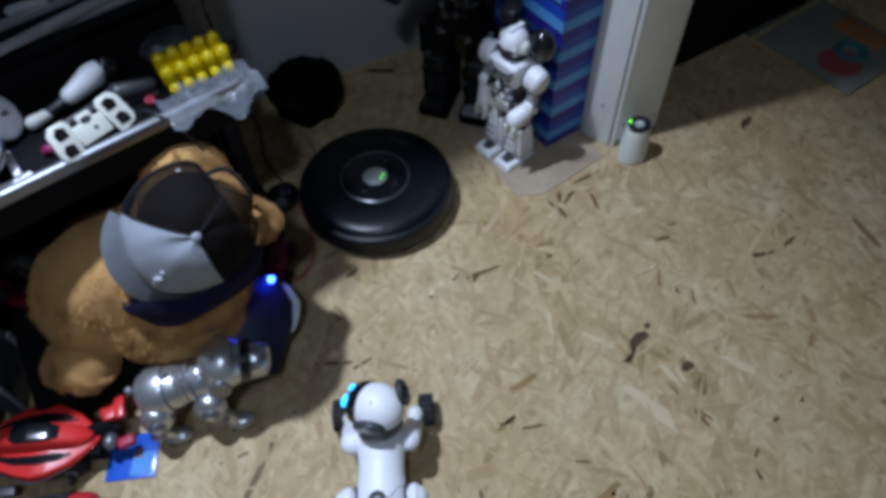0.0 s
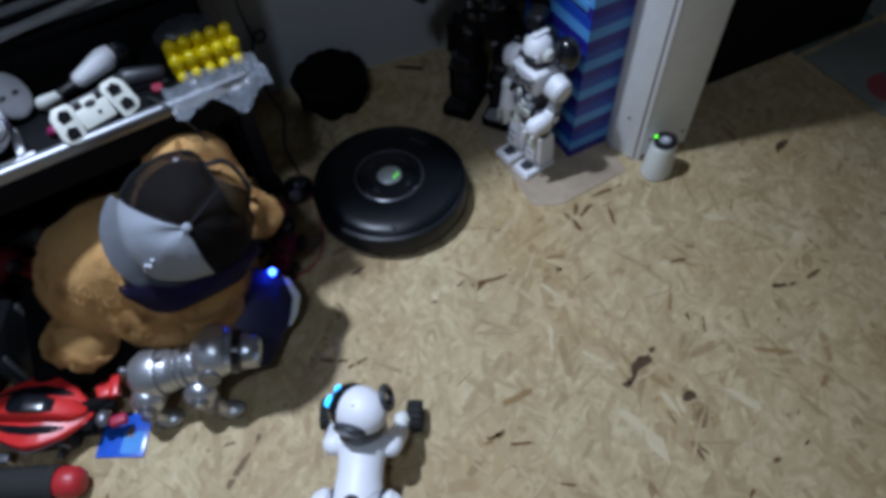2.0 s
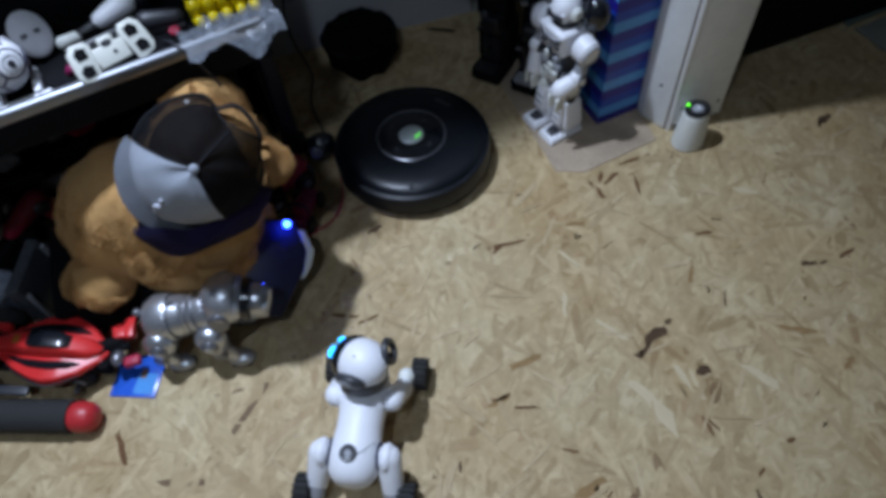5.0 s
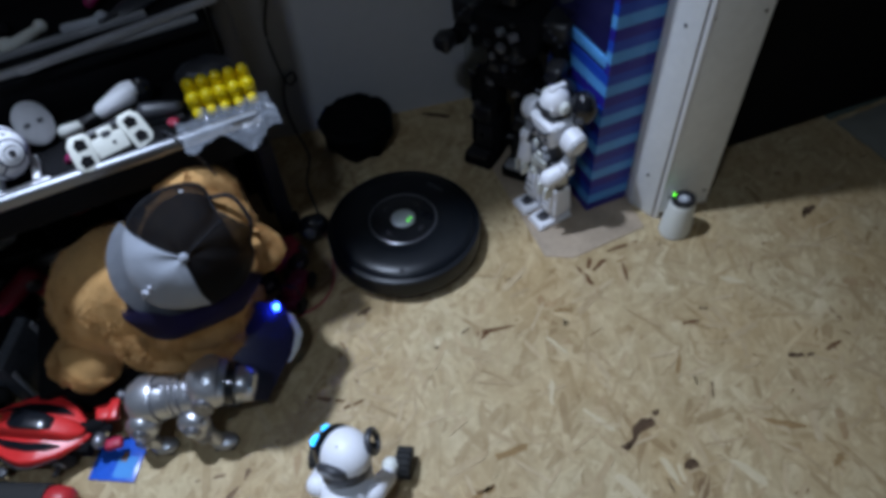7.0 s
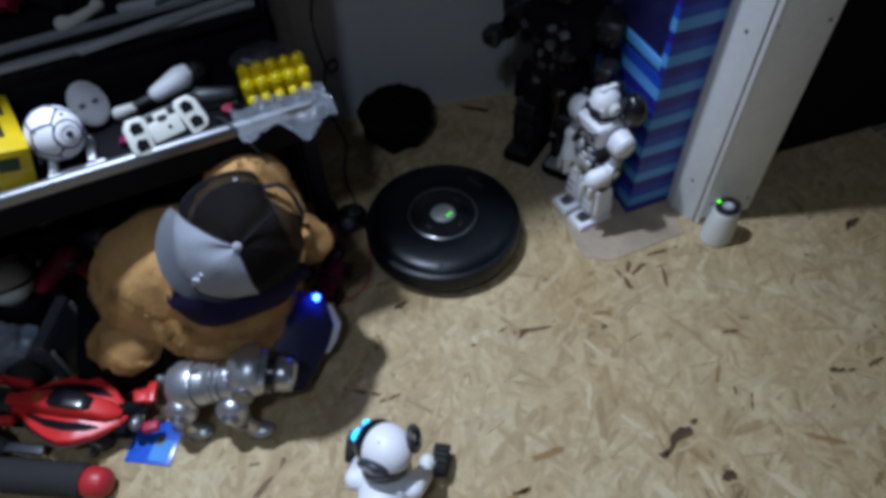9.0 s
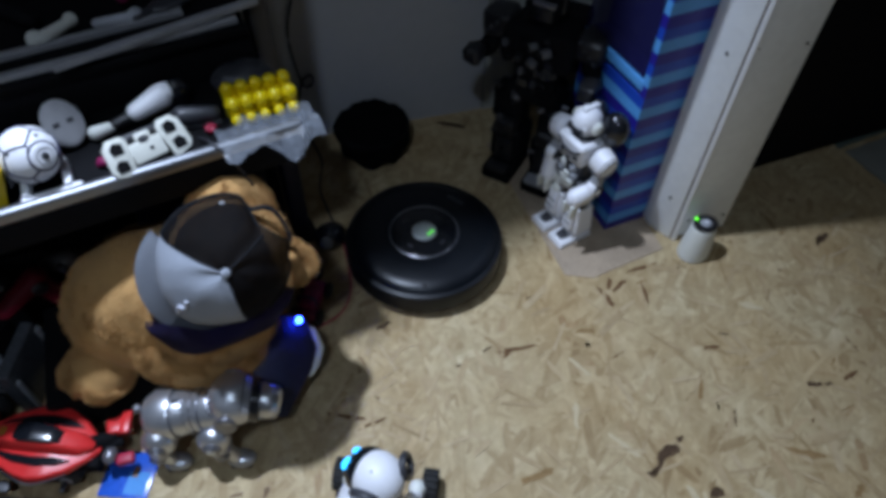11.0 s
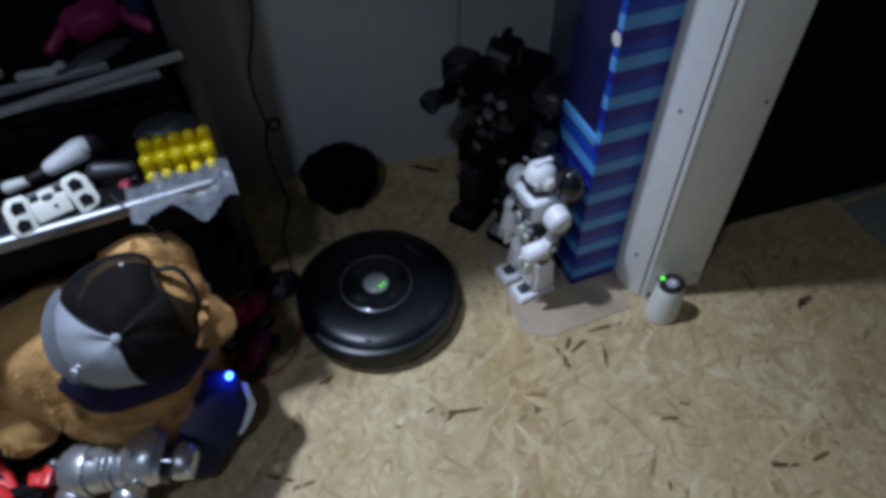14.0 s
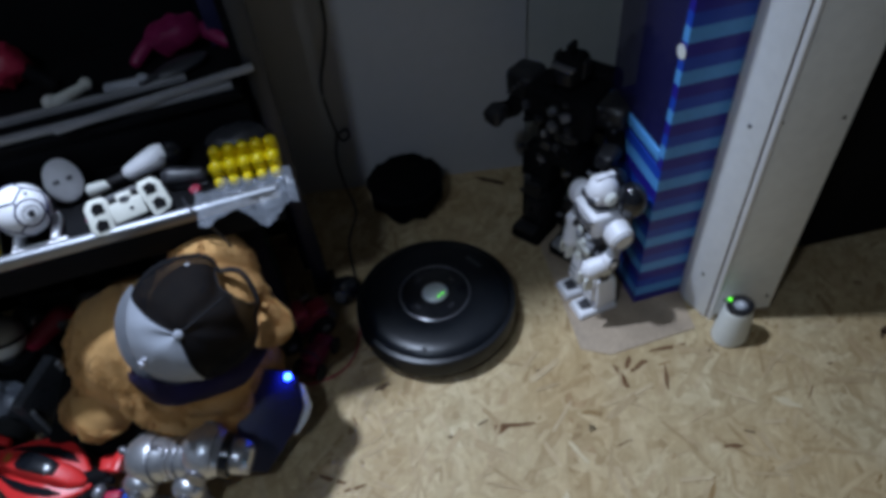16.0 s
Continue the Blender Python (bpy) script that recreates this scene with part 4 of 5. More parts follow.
    torso = part("torso", join(slab(0.0, 0.224, 0.288, (-0.034, 0.038), (-0.036, 0.048), 0.040, 0.047, 0.010)), WHITE, t)
    part("waist", rod((0.0, 0, 0.176), (0.002, 0, 0.226), 0.034, 0.038, 24, 0.004), DARKGREY, torso, "dark ribbed waist")
    for k, (y0, h) in enumerate(((-0.022, 0.186), (0.0, 0.182), (0.022, 0.186), (-0.016, 0.206), (0.016, 0.206))):
        part("belly_panel", block(0.026, 0.041, y0 - 0.009, y0 + 0.009, h, h + 0.015, 0.003), WHITE2 if k % 2 else GREYP, torso)
    for y0, h in ((-0.030, 0.246), (0.018, 0.246), (-0.006, 0.236)):
        part("chest_vent", block(0.0425, 0.0470, y0, y0 + 0.013, h, h + 0.008, 0.001), DARKGREY, torso, "dark chest slot")
    part("chest_line", tube([(0.046, -0.040, 0.276), (0.0485, -0.018, 0.264), (0.0485, 0.018, 0.264), (0.046, 0.040, 0.276)], 0.0024, 6), DARKGREY, torso)
    part("neck", rod((0.002, 0.0, 0.284), (0.002, 0.0, 0.302), 0.034), DARKGREY, t)
    head = part("head", join(ball((0.004, 0, 0.322), (0.038, 0.034, 0.034), u=28, v=18), slab(0.0, 0.300, 0.326, (-0.022, 0.032), (-0.026, 0.038), 0.024, 0.030, 0.008)), WHITE, t)
    part("visor", block(0.030, 0.0425, -0.025, 0.025, 0.306, 0.322, 0.004), DARKGREY, head, "dark visor")
    part("head_band", lathe([(0.0345, -0.003), (0.0362, 0.0), (0.0345, 0.003)], 32, frame_of((0.004, 0.0, 0.322), (0.30, 0.25, 0.9), (1, 0, 0))), GREYP, head, "grey line round the helmet")
    for sy in (-1, 1):
        part("ear_disc", rod((0.002, sy * 0.030, 0.320), (0.002, sy * 0.043, 0.320), 0.017, 0.014), WHITE2, head)
    part("crest", block(-0.024, 0.024, -0.008, 0.008, 0.346, 0.360, 0.005), WHITE, head)
    pack = part("backpack", join(block(-0.066, -0.036, -0.046, 0.046, 0.205, 0.285, 0.012), ball((-0.040, 0.05, 0.314), (0.034, 0.036, 0.040)), ball((-0.036, -0.012, 0.318), (0.030, 0.03, 0.034))), GLOSSBLACK, t, "glossy black back pack")
    part("pack_ring", ring(0.030, 0.003, 0.0, 28, frame_of((-0.044, 0.052, 0.318), (-0.6, 0.2, 0.8), (1, 0, 0))), DARKSILVER, pack)
    return t


white_robot()

# ---------- tall black robot figure ----------
def black_robot():
    t = thing("robot_figure", "tall black and dark grey armoured toy robot standing in the niche", "toy robot", pose(0.612, 1.185, 0.003, 0, 0, 225))
    r_ = random.Random(5)
    def rough(x0, x1, y0, y1, z0, z1, b=0.014, seed=0.0):
        return lumpy(block(x0, x1, y0, y1, z0, z1, b, 4), 0.008, 0.026, seed)
    for sy in (-1, 1):
        y = sy * 0.050
        leg = part("leg", join(rough(-0.042, 0.036, y - 0.040, y + 0.040, 0.030, 0.130, seed=sy), rough(-0.030, 0.030, y - 0.030, y + 0.030, 0.125, 0.240, seed=sy + 4)), MATTBLACK, t)
        part("knee_guard", rough(0.022, 0.052, y - 0.024, y + 0.024, 0.118, 0.165, 0.008), BLACK, leg)
        part("shin_plate", block(0.032, 0.046, y - 0.022, y + 0.022, 0.04, 0.108, 0.006), BLACK, leg)
        part("calf_fin", block(-0.05, -0.02, y + sy * 0.036, y + sy * 0.050, 0.05, 0.150, 0.005), BLACK, leg)
        part("thigh_plate", block(-0.02, 0.022, y + sy * 0.026, y + sy * 0.040, 0.155, 0.225, 0.005), MATTBLACK, leg)
        foot = part("foot", rough(-0.05, 0.080, y - 0.036, y + 0.036, 0.0, 0.035, 0.010), MATTBLACK, t)
        part("toe_cap", block(0.048, 0.080, y - 0.026, y + 0.026, 0.028, 0.042, 0.005), GREYP if sy > 0 else BLACK, foot, "pale toe cap" if sy > 0 else "")
        arm = part("arm", join(capsule((0, sy * 0.098, 0.375), (0.015, sy * 0.125, 0.315), 0.024, 0.020), capsule((0.015, sy * 0.125, 0.315), (0.060, sy * 0.130, 0.330), 0.018, 0.020)), MATTBLACK, t)
        part("shoulder_guard", rough(-0.036, 0.036, sy * 0.104 - 0.032, sy * 0.104 + 0.032, 0.360, 0.415, 0.015, sy + 9), BLACK, arm)
        part("fist", rough(0.050, 0.095, sy * 0.130 - 0.020, sy * 0.130 + 0.020, 0.312, 0.352, 0.012), BLACK, arm)
        for k in range(4):
            part("rivet", ball((0.037, sy * (0.085 + 0.012 * k), 0.408 - 0.013 * k), 0.005, u=10, v=8), DARKGREY, arm)
    part("hips", rough(-0.035, 0.042, -0.064, 0.064, 0.222, 0.270, 0.012), MATTBLACK, t)
    torso = part("torso", join(rough(-0.036, 0.040, -0.050, 0.050, 0.262, 0.330, 0.012, 2), rough(-0.045, 0.052, -0.078, 0.078, 0.322, 0.412, 0.020, 3)), MATTBLACK, t)
    for k in range(16):
        y0, h = -0.060 + 0.030 * (k % 4) + r_.uniform(-0.006, 0.006), 0.275 + 0.033 * (k // 4) + r_.uniform(-0.006, 0.006)
        wide = r_.uniform(0.006, 0.013)
        if h < 0.32 and abs(y0) > 0.045:
            continue
        x = 0.040 if h < 0.32 else 0.053
        part("chest_plate", block(-0.006, 0.012, -wide, wide, -0.008, 0.010, 0.003, 1, pose(x, y0, h, r_.uniform(-25, 25), r_.uniform(-35, 15), r_.uniform(-25, 25))), (DARKSILVER, BLACK, DARKGREY, MATTBLACK, BLACK)[k % 5], torso)
    head = part("head", join(rough(-0.028, 0.030, -0.027, 0.027, 0.418, 0.478, 0.012, 6), block(-0.01, 0.018, -0.006, 0.006, 0.47, 0.503, 0.004)), MATTBLACK, t)
    part("face_plate", block(0.026, 0.038, -0.019, 0.019, 0.426, 0.456, 0.005), BLACK, head)
    part("brow", block(0.024, 0.040, -0.024, 0.024, 0.458, 0.468, 0.003), DARKSILVER, head, "dull silver brow")
    for sy in (-1, 1):
        part("ear_fin", block(-0.012, 0.012, sy * 0.031 - 0.004, sy * 0.031 + 0.004, 0.436, 0.474, 0.003), BLACK, head)
    part("backpack", rough(-0.095, -0.042, -0.072, 0.072, 0.28, 0.42, 0.015, 7), MATTBLACK, t)
    for k in range(34):
        y, z = r_.uniform(-0.085, 0.085), r_.uniform(0.06, 0.44)
        x = 0.054 if 0.32 < z < 0.41 else 0.040
        if 0.26 < z < 0.32 and abs(y) > 0.05 or z > 0.41 and abs(y) > 0.03 or abs(y) < 0.016 and z < 0.22:
            continue
        s = r_.uniform(0.004, 0.011)
        part("armour_chip", block(-s * 0.5, s * 0.5, -s, s, -s * 0.7, s * 0.7, s * 0.25, 1, pose(x, y, z, r_.uniform(-40, 40), r_.uniform(-40, 40), r_.uniform(-40, 40))), (DARKSILVER, BLACK, MATTBLACK, DARKGREY, BLACK, DARKGREY)[k % 6], t)
    return t


black_robot()

# ---------- black soft tub against the wall ----------
tub = thing("storage_tub", "black soft fabric tub standing on the floor by the wall", "tub", pose(0.258, 1.345, 0) @ Matrix.Scale(0.92, 4))
part("body", lumpy(lathe([(0, 0), (0.06, 0), (0.078, 0.012), (0.094, 0.05), (0.098, 0.092), (0.090, 0.104), (0.075, 0.106), (0.05, 0.112), (0, 0.116)], 36), 0.016, 0.035), mat("black_felt", (0.004, 0.004, 0.0045), 0.95, vary=0.4, scale=60, bump=0.5, spec=0.05), tub)
part("rim", lumpy(ring(0.094, 0.005, 0.094, 36), 0.016, 0.035), MATTBLACK, tub)

# ---------- robot vacuum ----------
def vacuum():
    t = thing("robot_vacuum", "round black robot vacuum with silver ring and pale button", "robot vacuum", pose(0.295, 0.982, 0, 0, 0, 18))
    part("skirt", lathe([(0, 0.012), (0.150, 0.012), (0.163, 0.020), (0.163, 0.050), (0, 0.050)], 64), BLACK, t)
    part("bumper", lathe([(0.164, 0.016), (0.1695, 0.022), (0.170, 0.056), (0.167, 0.064), (0.158, 0.066), (0.158, 0.016)], 72), SATINBLACK, t)
    lid = part("top_cover", lathe([(0, 0.078), (0.073, 0.078), (0.077, 0.0805), (0.105, 0.0800), (0.128, 0.0782), (0.142, 0.0755), (0.151, 0.0715), (0.156, 0.0665), (0.158, 0.062), (0.158, 0.05), (0, 0.05)], 72), SATINBLACK, t)
    part("panel", lathe([(0, 0.0792), (0.067, 0.0792), (0.0705, 0.0775), (0, 0.0775)], 56), GLOSSBLACK, lid, "glossy black centre panel")
    part("trim_ring", ring(0.0735, 0.0019, 0.0796, 64), DARKSILVER, lid, "silver trim ring")
    btn = part("power_button", lathe([(0, 0.0860), (0.013, 0.0855), (0.022, 0.0838), (0.0268, 0.0808), (0.0268, 0.078), (0, 0.078)], 40), mat("pale_button", (0.42, 0.46, 0.45), 0.25, vary=0.06, scale=40), lid, "pale grey round button")
    part("indicator", lathe([(0, 0.0015), (0.0026, 0.001), (0.003, 0), (0, 0)], 14, Matrix.Translation((0.003, -0.016, 0.0848))), GREENLED, btn, "green glowing indicator")
    part("indicator", lathe([(0, 0.0015), (0.0026, 0.001), (0.003, 0), (0, 0)], 14, Matrix.Translation((0.0125, -0.0125, 0.0845))), GREENLED, btn, "green glowing indicator")
    for a in (20, 110, 200, 290):
        c, s = math.cos(radians(a)), math.sin(radians(a))
        part("key", block(-0.007, 0.007, -0.003, 0.003, 0.0791, 0.0806, 0.001, 2, Matrix.Translation((0.049 * c, 0.049 * s, 0)) @ pose(0, 0, 0, 0, 0, a + 90)), DARKGREY, lid)
    part("latch", block(-0.006, 0.006, -0.022, 0.022, 0.0765, 0.0795, 0.002, 2, pose(0.108, 0.04, 0, 0, 1.5, 20)), DARKGREY, lid)
    part("sensor", lathe([(0, 0.010), (0.006, 0.009), (0.009, 0), (0, 0)], 18, Matrix.Translation((-0.075, -0.118, 0.067))), BLACK, lid, "small black sensor dome")
    for s in (-1, 1):
        part("wheel", rod((0.0, s * 0.112 - 0.01, 0.032), (0.0, s * 0.112 + 0.01, 0.032), 0.032), RUBBER, t)
    part("caster", ball((0.13, 0, 0.014), 0.014, u=14, v=10), RUBBER, t)
    return t


vacuum()

# ---------- navigation beacon ----------
bc = thing("beacon", "off-white tapered beacon with black top ring and green light", "beacon", pose(0.883, 0.832, 0, 0, 0, 20))
part("body", lathe([(0, 0), (0.034, 0), (0.0385, 0.004), (0.0375, 0.03), (0.031, 0.085), (0.029, 0.094), (0.026, 0.099), (0, 0.099)], 40, Matrix.Diagonal((1, 0.86, 1, 1))), WHITE2, bc)
top = part("top_ring", lathe([(0.014, 0.0985), (0.014, 0.101), (0.020, 0.102), (0.0275, 0.1), (0.0285, 0.0955), (0.026, 0.0955)], 40, Matrix.Diagonal((1, 0.86, 1, 1))), BLACK, bc, "black top ring")
part("switch", lathe([(0, 0.1035), (0.007, 0.103), (0.010, 0.101), (0.0135, 0.1), (0.0135, 0.098), (0, 0.098)], 28, Matrix.Diagonal((1, 0.86, 1, 1))), GREYP, top)
part("mark", block(-0.002, 0.002, -0.006, 0.004, 0.1032, 0.1042), WHITE, top)
part("indicator", ball((-0.009, 0.019, 0.1015), 0.0042, u=12, v=8), GREENLED, top, "green glowing indicator")

# ---------- cables ----------
single("wall_cable", tube([(0.165, 1.432, 2.0), (0.150, 1.432, 1.0), (0.143, 1.432, 0.53), (0.128, 1.432, 0.42), (0.100, 1.432, 0.32), (0.105, 1.431, 0.22), (0.118, 1.430, 0.165), (0.138, 1.428, 0.175), (0.135, 1.426, 0.198), (0.112, 1.428, 0.18), (0.098, 1.42, 0.12), (0.105, 1.40, 0.05), (0.125, 1.34, 0.0045), (0.105, 1.24, 0.004), (0.118, 1.12, 0.004), (0.128, 1.06, 0.004)], 0.0028), BLACK, "thin black cable hanging down the wall in a loop", "cable")
single("floor_cable", tube([(0.128, 1.06, 0.0045), (0.127, 0.99, 0.004), (0.118, 0.925, 0.004), (0.095, 0.88, 0.004), (0.06, 0.858, 0.004), (0.01, 0.85, 0.004), (-0.04, 0.88, 0.004)], 0.0022), DARKRED, "thin dark cable curving over the floor", "cable")

# ---------- large plush dog ----------
def plush():
    parts = [
        ((-0.205, 0.838, 0.220), (0.148, 0.108, 0.138)),
        ((-0.258, 0.842, 0.200), (0.112, 0.105, 0.118)),
        ((-0.125, 0.785, 0.235), (0.110, 0.098, 0.130)),
        ((-0.340, 0.774, 0.130), (0.058, 0.053, 0.052)),
        ((-0.130, 0.765, 0.115), (0.074, 0.056, 0.112)),
        ((-0.075, 0.862, 0.100), (0.055, 0.055, 0.098)),
        ((-0.070, 0.790, 0.348), (0.092, 0.088, 0.096)),
        ((-0.058, 0.842, 0.376), (0.068, 0.048, 0.080)),
        ((0.008, 0.765, 0.326), (0.040, 0.038, 0.036)),
        ((0.024, 0.762, 0.322), (0.030, 0.029, 0.027)),
        ((-0.016, 0.848, 0.384), (0.024, 0.021, 0.038)),
    ]
    # the roll of the haunch, from the back down to the belly
    a_, b_, c_ = Vector((-0.285, 0.832, 0.226)), Vector((-0.240, 0.778, 0.186)), Vector((-0.160, 0.746, 0.146))
    for k in range(10):
        u = k / 9
        parts.append((tuple(a_ * (1 - u) ** 2 + b_ * 2 * u * (1 - u) + c_ * u * u), (0.074 - 0.008 * u, 0.068 - 0.010 * u, 0.070 - 0.004 * u)))
    bm = bmesh.new()
    inv = [(Vector(c), Vector(r)) for c, r in parts]
    for i, (c, r) in enumerate(parts):
        s = bmesh.new()
        bmesh.ops.create_icosphere(s, subdivisions=5, radius=1)
        for v in s.verts:
            v.co = Vector(c) + Vector((v.co.x * r[0], v.co.y * r[1], v.co.z * r[2]))
        lumpy(s, 0.006, 0.06, 1.0)
        lumpy(s, 0.0022, 0.024, 2.0)
        for v in s.verts:
            v.co.z = max(v.co.z, 0.001)
        add(bm, s)
    bm.normal_update()
    pts = [(f.normal.copy(), [v.co.copy() for v in f.verts[:3]]) for f in bm.faces]
    r_ = random.Random(3)
    verts, faces = [], []
    for _ in range(260000):
        nrm, tri = r_.choice(pts)
        u_, v_ = r_.random(), r_.random()
        if u_ + v_ > 1:
            u_, v_ = 1 - u_, 1 - v_
        co = tri[0] + (tri[1] - tri[0]) * u_ + (tri[2] - tri[0]) * v_
        if co.z < 0.006:
            continue
        if any(sum(((co - c)[k] / (r[k] * 0.985)) ** 2 for k in range(3)) < 1 for c, r in inv):
            continue
        side = nrm.cross(Vector((r_.uniform(-1, 1), r_.uniform(-1, 1), r_.uniform(-1, 1)))).normalized()
        # locks of fur lean together, one way here and another there
        lean = Vector((noise.noise(co / 0.020), noise.noise(co / 0.020 + Vector((7, 0, 0))), noise.noise(co / 0.020 + Vector((0, 9, 0)))))
        tip = co + nrm * r_.uniform(0.003, 0.007) + lean * 0.006 + side.cross(nrm) * r_.uniform(-0.004, 0.004) + Vector((0, 0, -0.0015))
        w = r_.uniform(0.0007, 0.0015)
        b = len(verts)
        verts += [co - side * w - nrm * 0.002, co + side * w - nrm * 0.002, tip]
        faces.append((b, b + 1, b + 2))
    me = bpy.data.meshes.new("tufts")
    me.from_pydata([tuple(v) for v in verts], [], faces)
    bm.from_mesh(me)
    bpy.data.meshes.remove(me)
    return single("plush_dog", bm, FUR, "large tan plush dog sitting on a low box", "plush toy")


plush()

seat = thing("low_box", "low black box under the plush dog", "box", pose(-0.285, 0.865, 0, 0, 0, 6))
part("body", block(-0.16, 0.13, -0.105, 0.11, 0.0, 0.088, 0.004), MATTBLACK, seat)
part("lid", block(-0.163, 0.133, -0.108, 0.113, 0.088, 0.100, 0.003), MATTBLACK, seat)

# ---------- cap on the plush dog ----------
def trucker_cap():
    axis, front = (0.05, -0.795, 0.605), (-0.84, -0.30, -0.40)
    t = thing("cap", "grey and black mesh cap on the plush dog's head", "cap", frame_of((-0.070, 0.746, 0.386), axis, front))
    R = 0.101
    def at(a, th, r0=1.0):
        """The cap's skin at the angle a round its axis and th from its top, in degrees."""
        a, th = radians(a), radians(th)
        rr = R * r0 * (1 + 0.035 * noise.noise(Vector((math.cos(a) * 2, math.sin(a) * 2, th * 2))))
        flat = 0.97 + 0.06 * math.cos(a) ** 2
        p = Vector((rr * math.sin(th) * math.cos(a) * flat, rr * math.sin(th) * math.sin(a) * 0.95, rr * math.cos(th)))
        # the soft back sags into folds
        back = max(0.0, -math.cos(a)) * math.sin(th)
        fold = 0.010 * math.exp(-((math.degrees(a) - 196 + 10 * math.sin(th * 3)) / 9) ** 2) + 0.006 * math.exp(-((math.degrees(a) - 140) / 10) ** 2)
        return p * (1 - back * 0.05 - fold * math.sin(th) ** 3 / R * 1.5)
    def dome(a0, a1, n, r0=1.0, hole=False):
        bm = bmesh.new()
        m_ = 30
        rows = [[bm.verts.new(at(a0 + (a1 - a0) * i / n, 3 + 85 * j / m_, r0)) for i in range(n + 1)] for j in range(m_ + 1)]
        for j, (p, q) in enumerate(zip(rows, rows[1:])):
            for i in range(n):
                a, th = a0 + (a1 - a0) * (i + 0.5) / n, 3 + 85 * (j + 0.5) / m_
                if hole and th < 80 and ((a - 182) / 27) ** 2 + ((80 - th) / 28) ** 2 < 1:
                    continue
                bm.faces.new((p[i], q[i], q[i + 1], p[i + 1]))
        bmesh.ops.delete(bm, geom=[v for v in bm.verts if not v.link_faces], context="VERTS")
        bmesh.ops.solidify(bm, geom=bm.faces[:], thickness=0.0016)
        return bm
    part("front_panel", dome(-66, 66, 36), CAPGREY, t, "grey cotton front panel")
    part("mesh_panel", dome(66.5, 180, 44, 0.995, True), CAPBLACK, t, "black mesh back panel")
    part("mesh_panel", dome(180, 293.5, 44, 0.995, True), CAPBLACK, t, "black mesh back panel")
    part("strap", tube([at(182 - 28 + 56 * k / 12, 83, 1.0) for k in range(13)], 0.0032, 8), CAPTRIM, t, "black closing strap over the back opening")
    part("opening_trim", tube([at(182 + 27 * math.cos(math.pi * k / 16), 80 - 28 * math.sin(math.pi * k / 16), 1.0) for k in range(17)], 0.0016, 6), CAPTRIM, t, "black binding round the back opening")
    part("rim_band", tube([at(66 + 228 * k / 40, 87, 1.0) for k in range(41)], 0.0026, 6), CAPTRIM, t, "black sweat band edge")
    for a in (66.3, 293.7):
        part("seam", tube([at(a, 5 + 82 * k / 14, 1.003) for k in range(15)], 0.0013, 6), CAPTRIM, t)
    part("seam", tube([at(180, 5 + 40 * k / 8, 1.0) for k in range(9)], 0.0014, 6), CAPTRIM, t)
    part("eyelet", lathe([(0, 0.0012), (0.003, 0.001), (0.0035, 0), (0, 0)], 12, frame_of(at(232, 64, 1.004), at(232, 64), (0, 0, 1))), GREYP, t)
    part("button", ball((0, 0, R + 0.0005), (0.0072, 0.0072, 0.0045)), CAPGREY, t)
    part("stitched_mark", tube([at(-2, 42, 1.022), at(4, 48, 1.022), at(-1, 54, 1.022), at(4, 62, 1.024)], 0.0030, 6), mat("pale_thread", (0.45, 0.46, 0.52), 0.8, scale=60), t, "pale stitched mark")
    bm = bmesh.new()
    rows = []
    for j in range(9):
        row = []
        for i in range(25):
            a = radians(-62 + 124 * i / 24)
            u = j / 8
            reach = R * (0.985 + u * 0.42 * max(0.0, math.cos(a * 1.25)) ** 0.5)
            x, y = reach * math.cos(a), reach * math.sin(a) * 0.95
            z = R * 0.06 - u * 0.030 - 0.9 * (y * y) * (0.4 + u)
            row.append(bm.verts.new((x, y, z)))
        rows.append(row)
    for p, q in zip(rows, rows[1:]):
        for i in range(24):
            bm.faces.new((p[i], q[i], q[i + 1], p[i + 1]))
    bmesh.ops.solidify(bm, geom=bm.faces[:], thickness=0.003)
    part("brim", bm, CAPGREY, t, "grey curved brim")
    return t


trucker_cap()

# indigo scarf round the neck
def scarf():
    bm = bmesh.new()
    rows = []
    n = 48
    for i in range(n):
        a = 2 * math.pi * i / n
        for_row = []
        for j in range(7):
            u = j / 6
            r = 1.0 + 0.10 * math.sin(u * math.pi) + 0.05 * noise.noise(Vector((math.cos(a) * 3, math.sin(a) * 3, u * 3)))
            for_row.append(bm.verts.new((-0.100 + 0.116 * r * math.cos(a), 0.780 + 0.104 * r * math.sin(a), 0.322 - 0.066 * u + 0.020 * math.cos(a) + 0.006 * math.sin(5 * a + 3 * u))))
        rows.append(for_row)
    for i in range(n):
        p, q = rows[i], rows[(i + 1) % n]
        for j in range(6):
            bm.faces.new((p[j], q[j], q[j + 1], p[j + 1]))
    bmesh.ops.solidify(bm, geom=bm.faces[:], thickness=0.004)
    return bm


single("scarf", scarf(), PURPLE, "indigo fabric scarf round the plush dog's neck", "scarf")

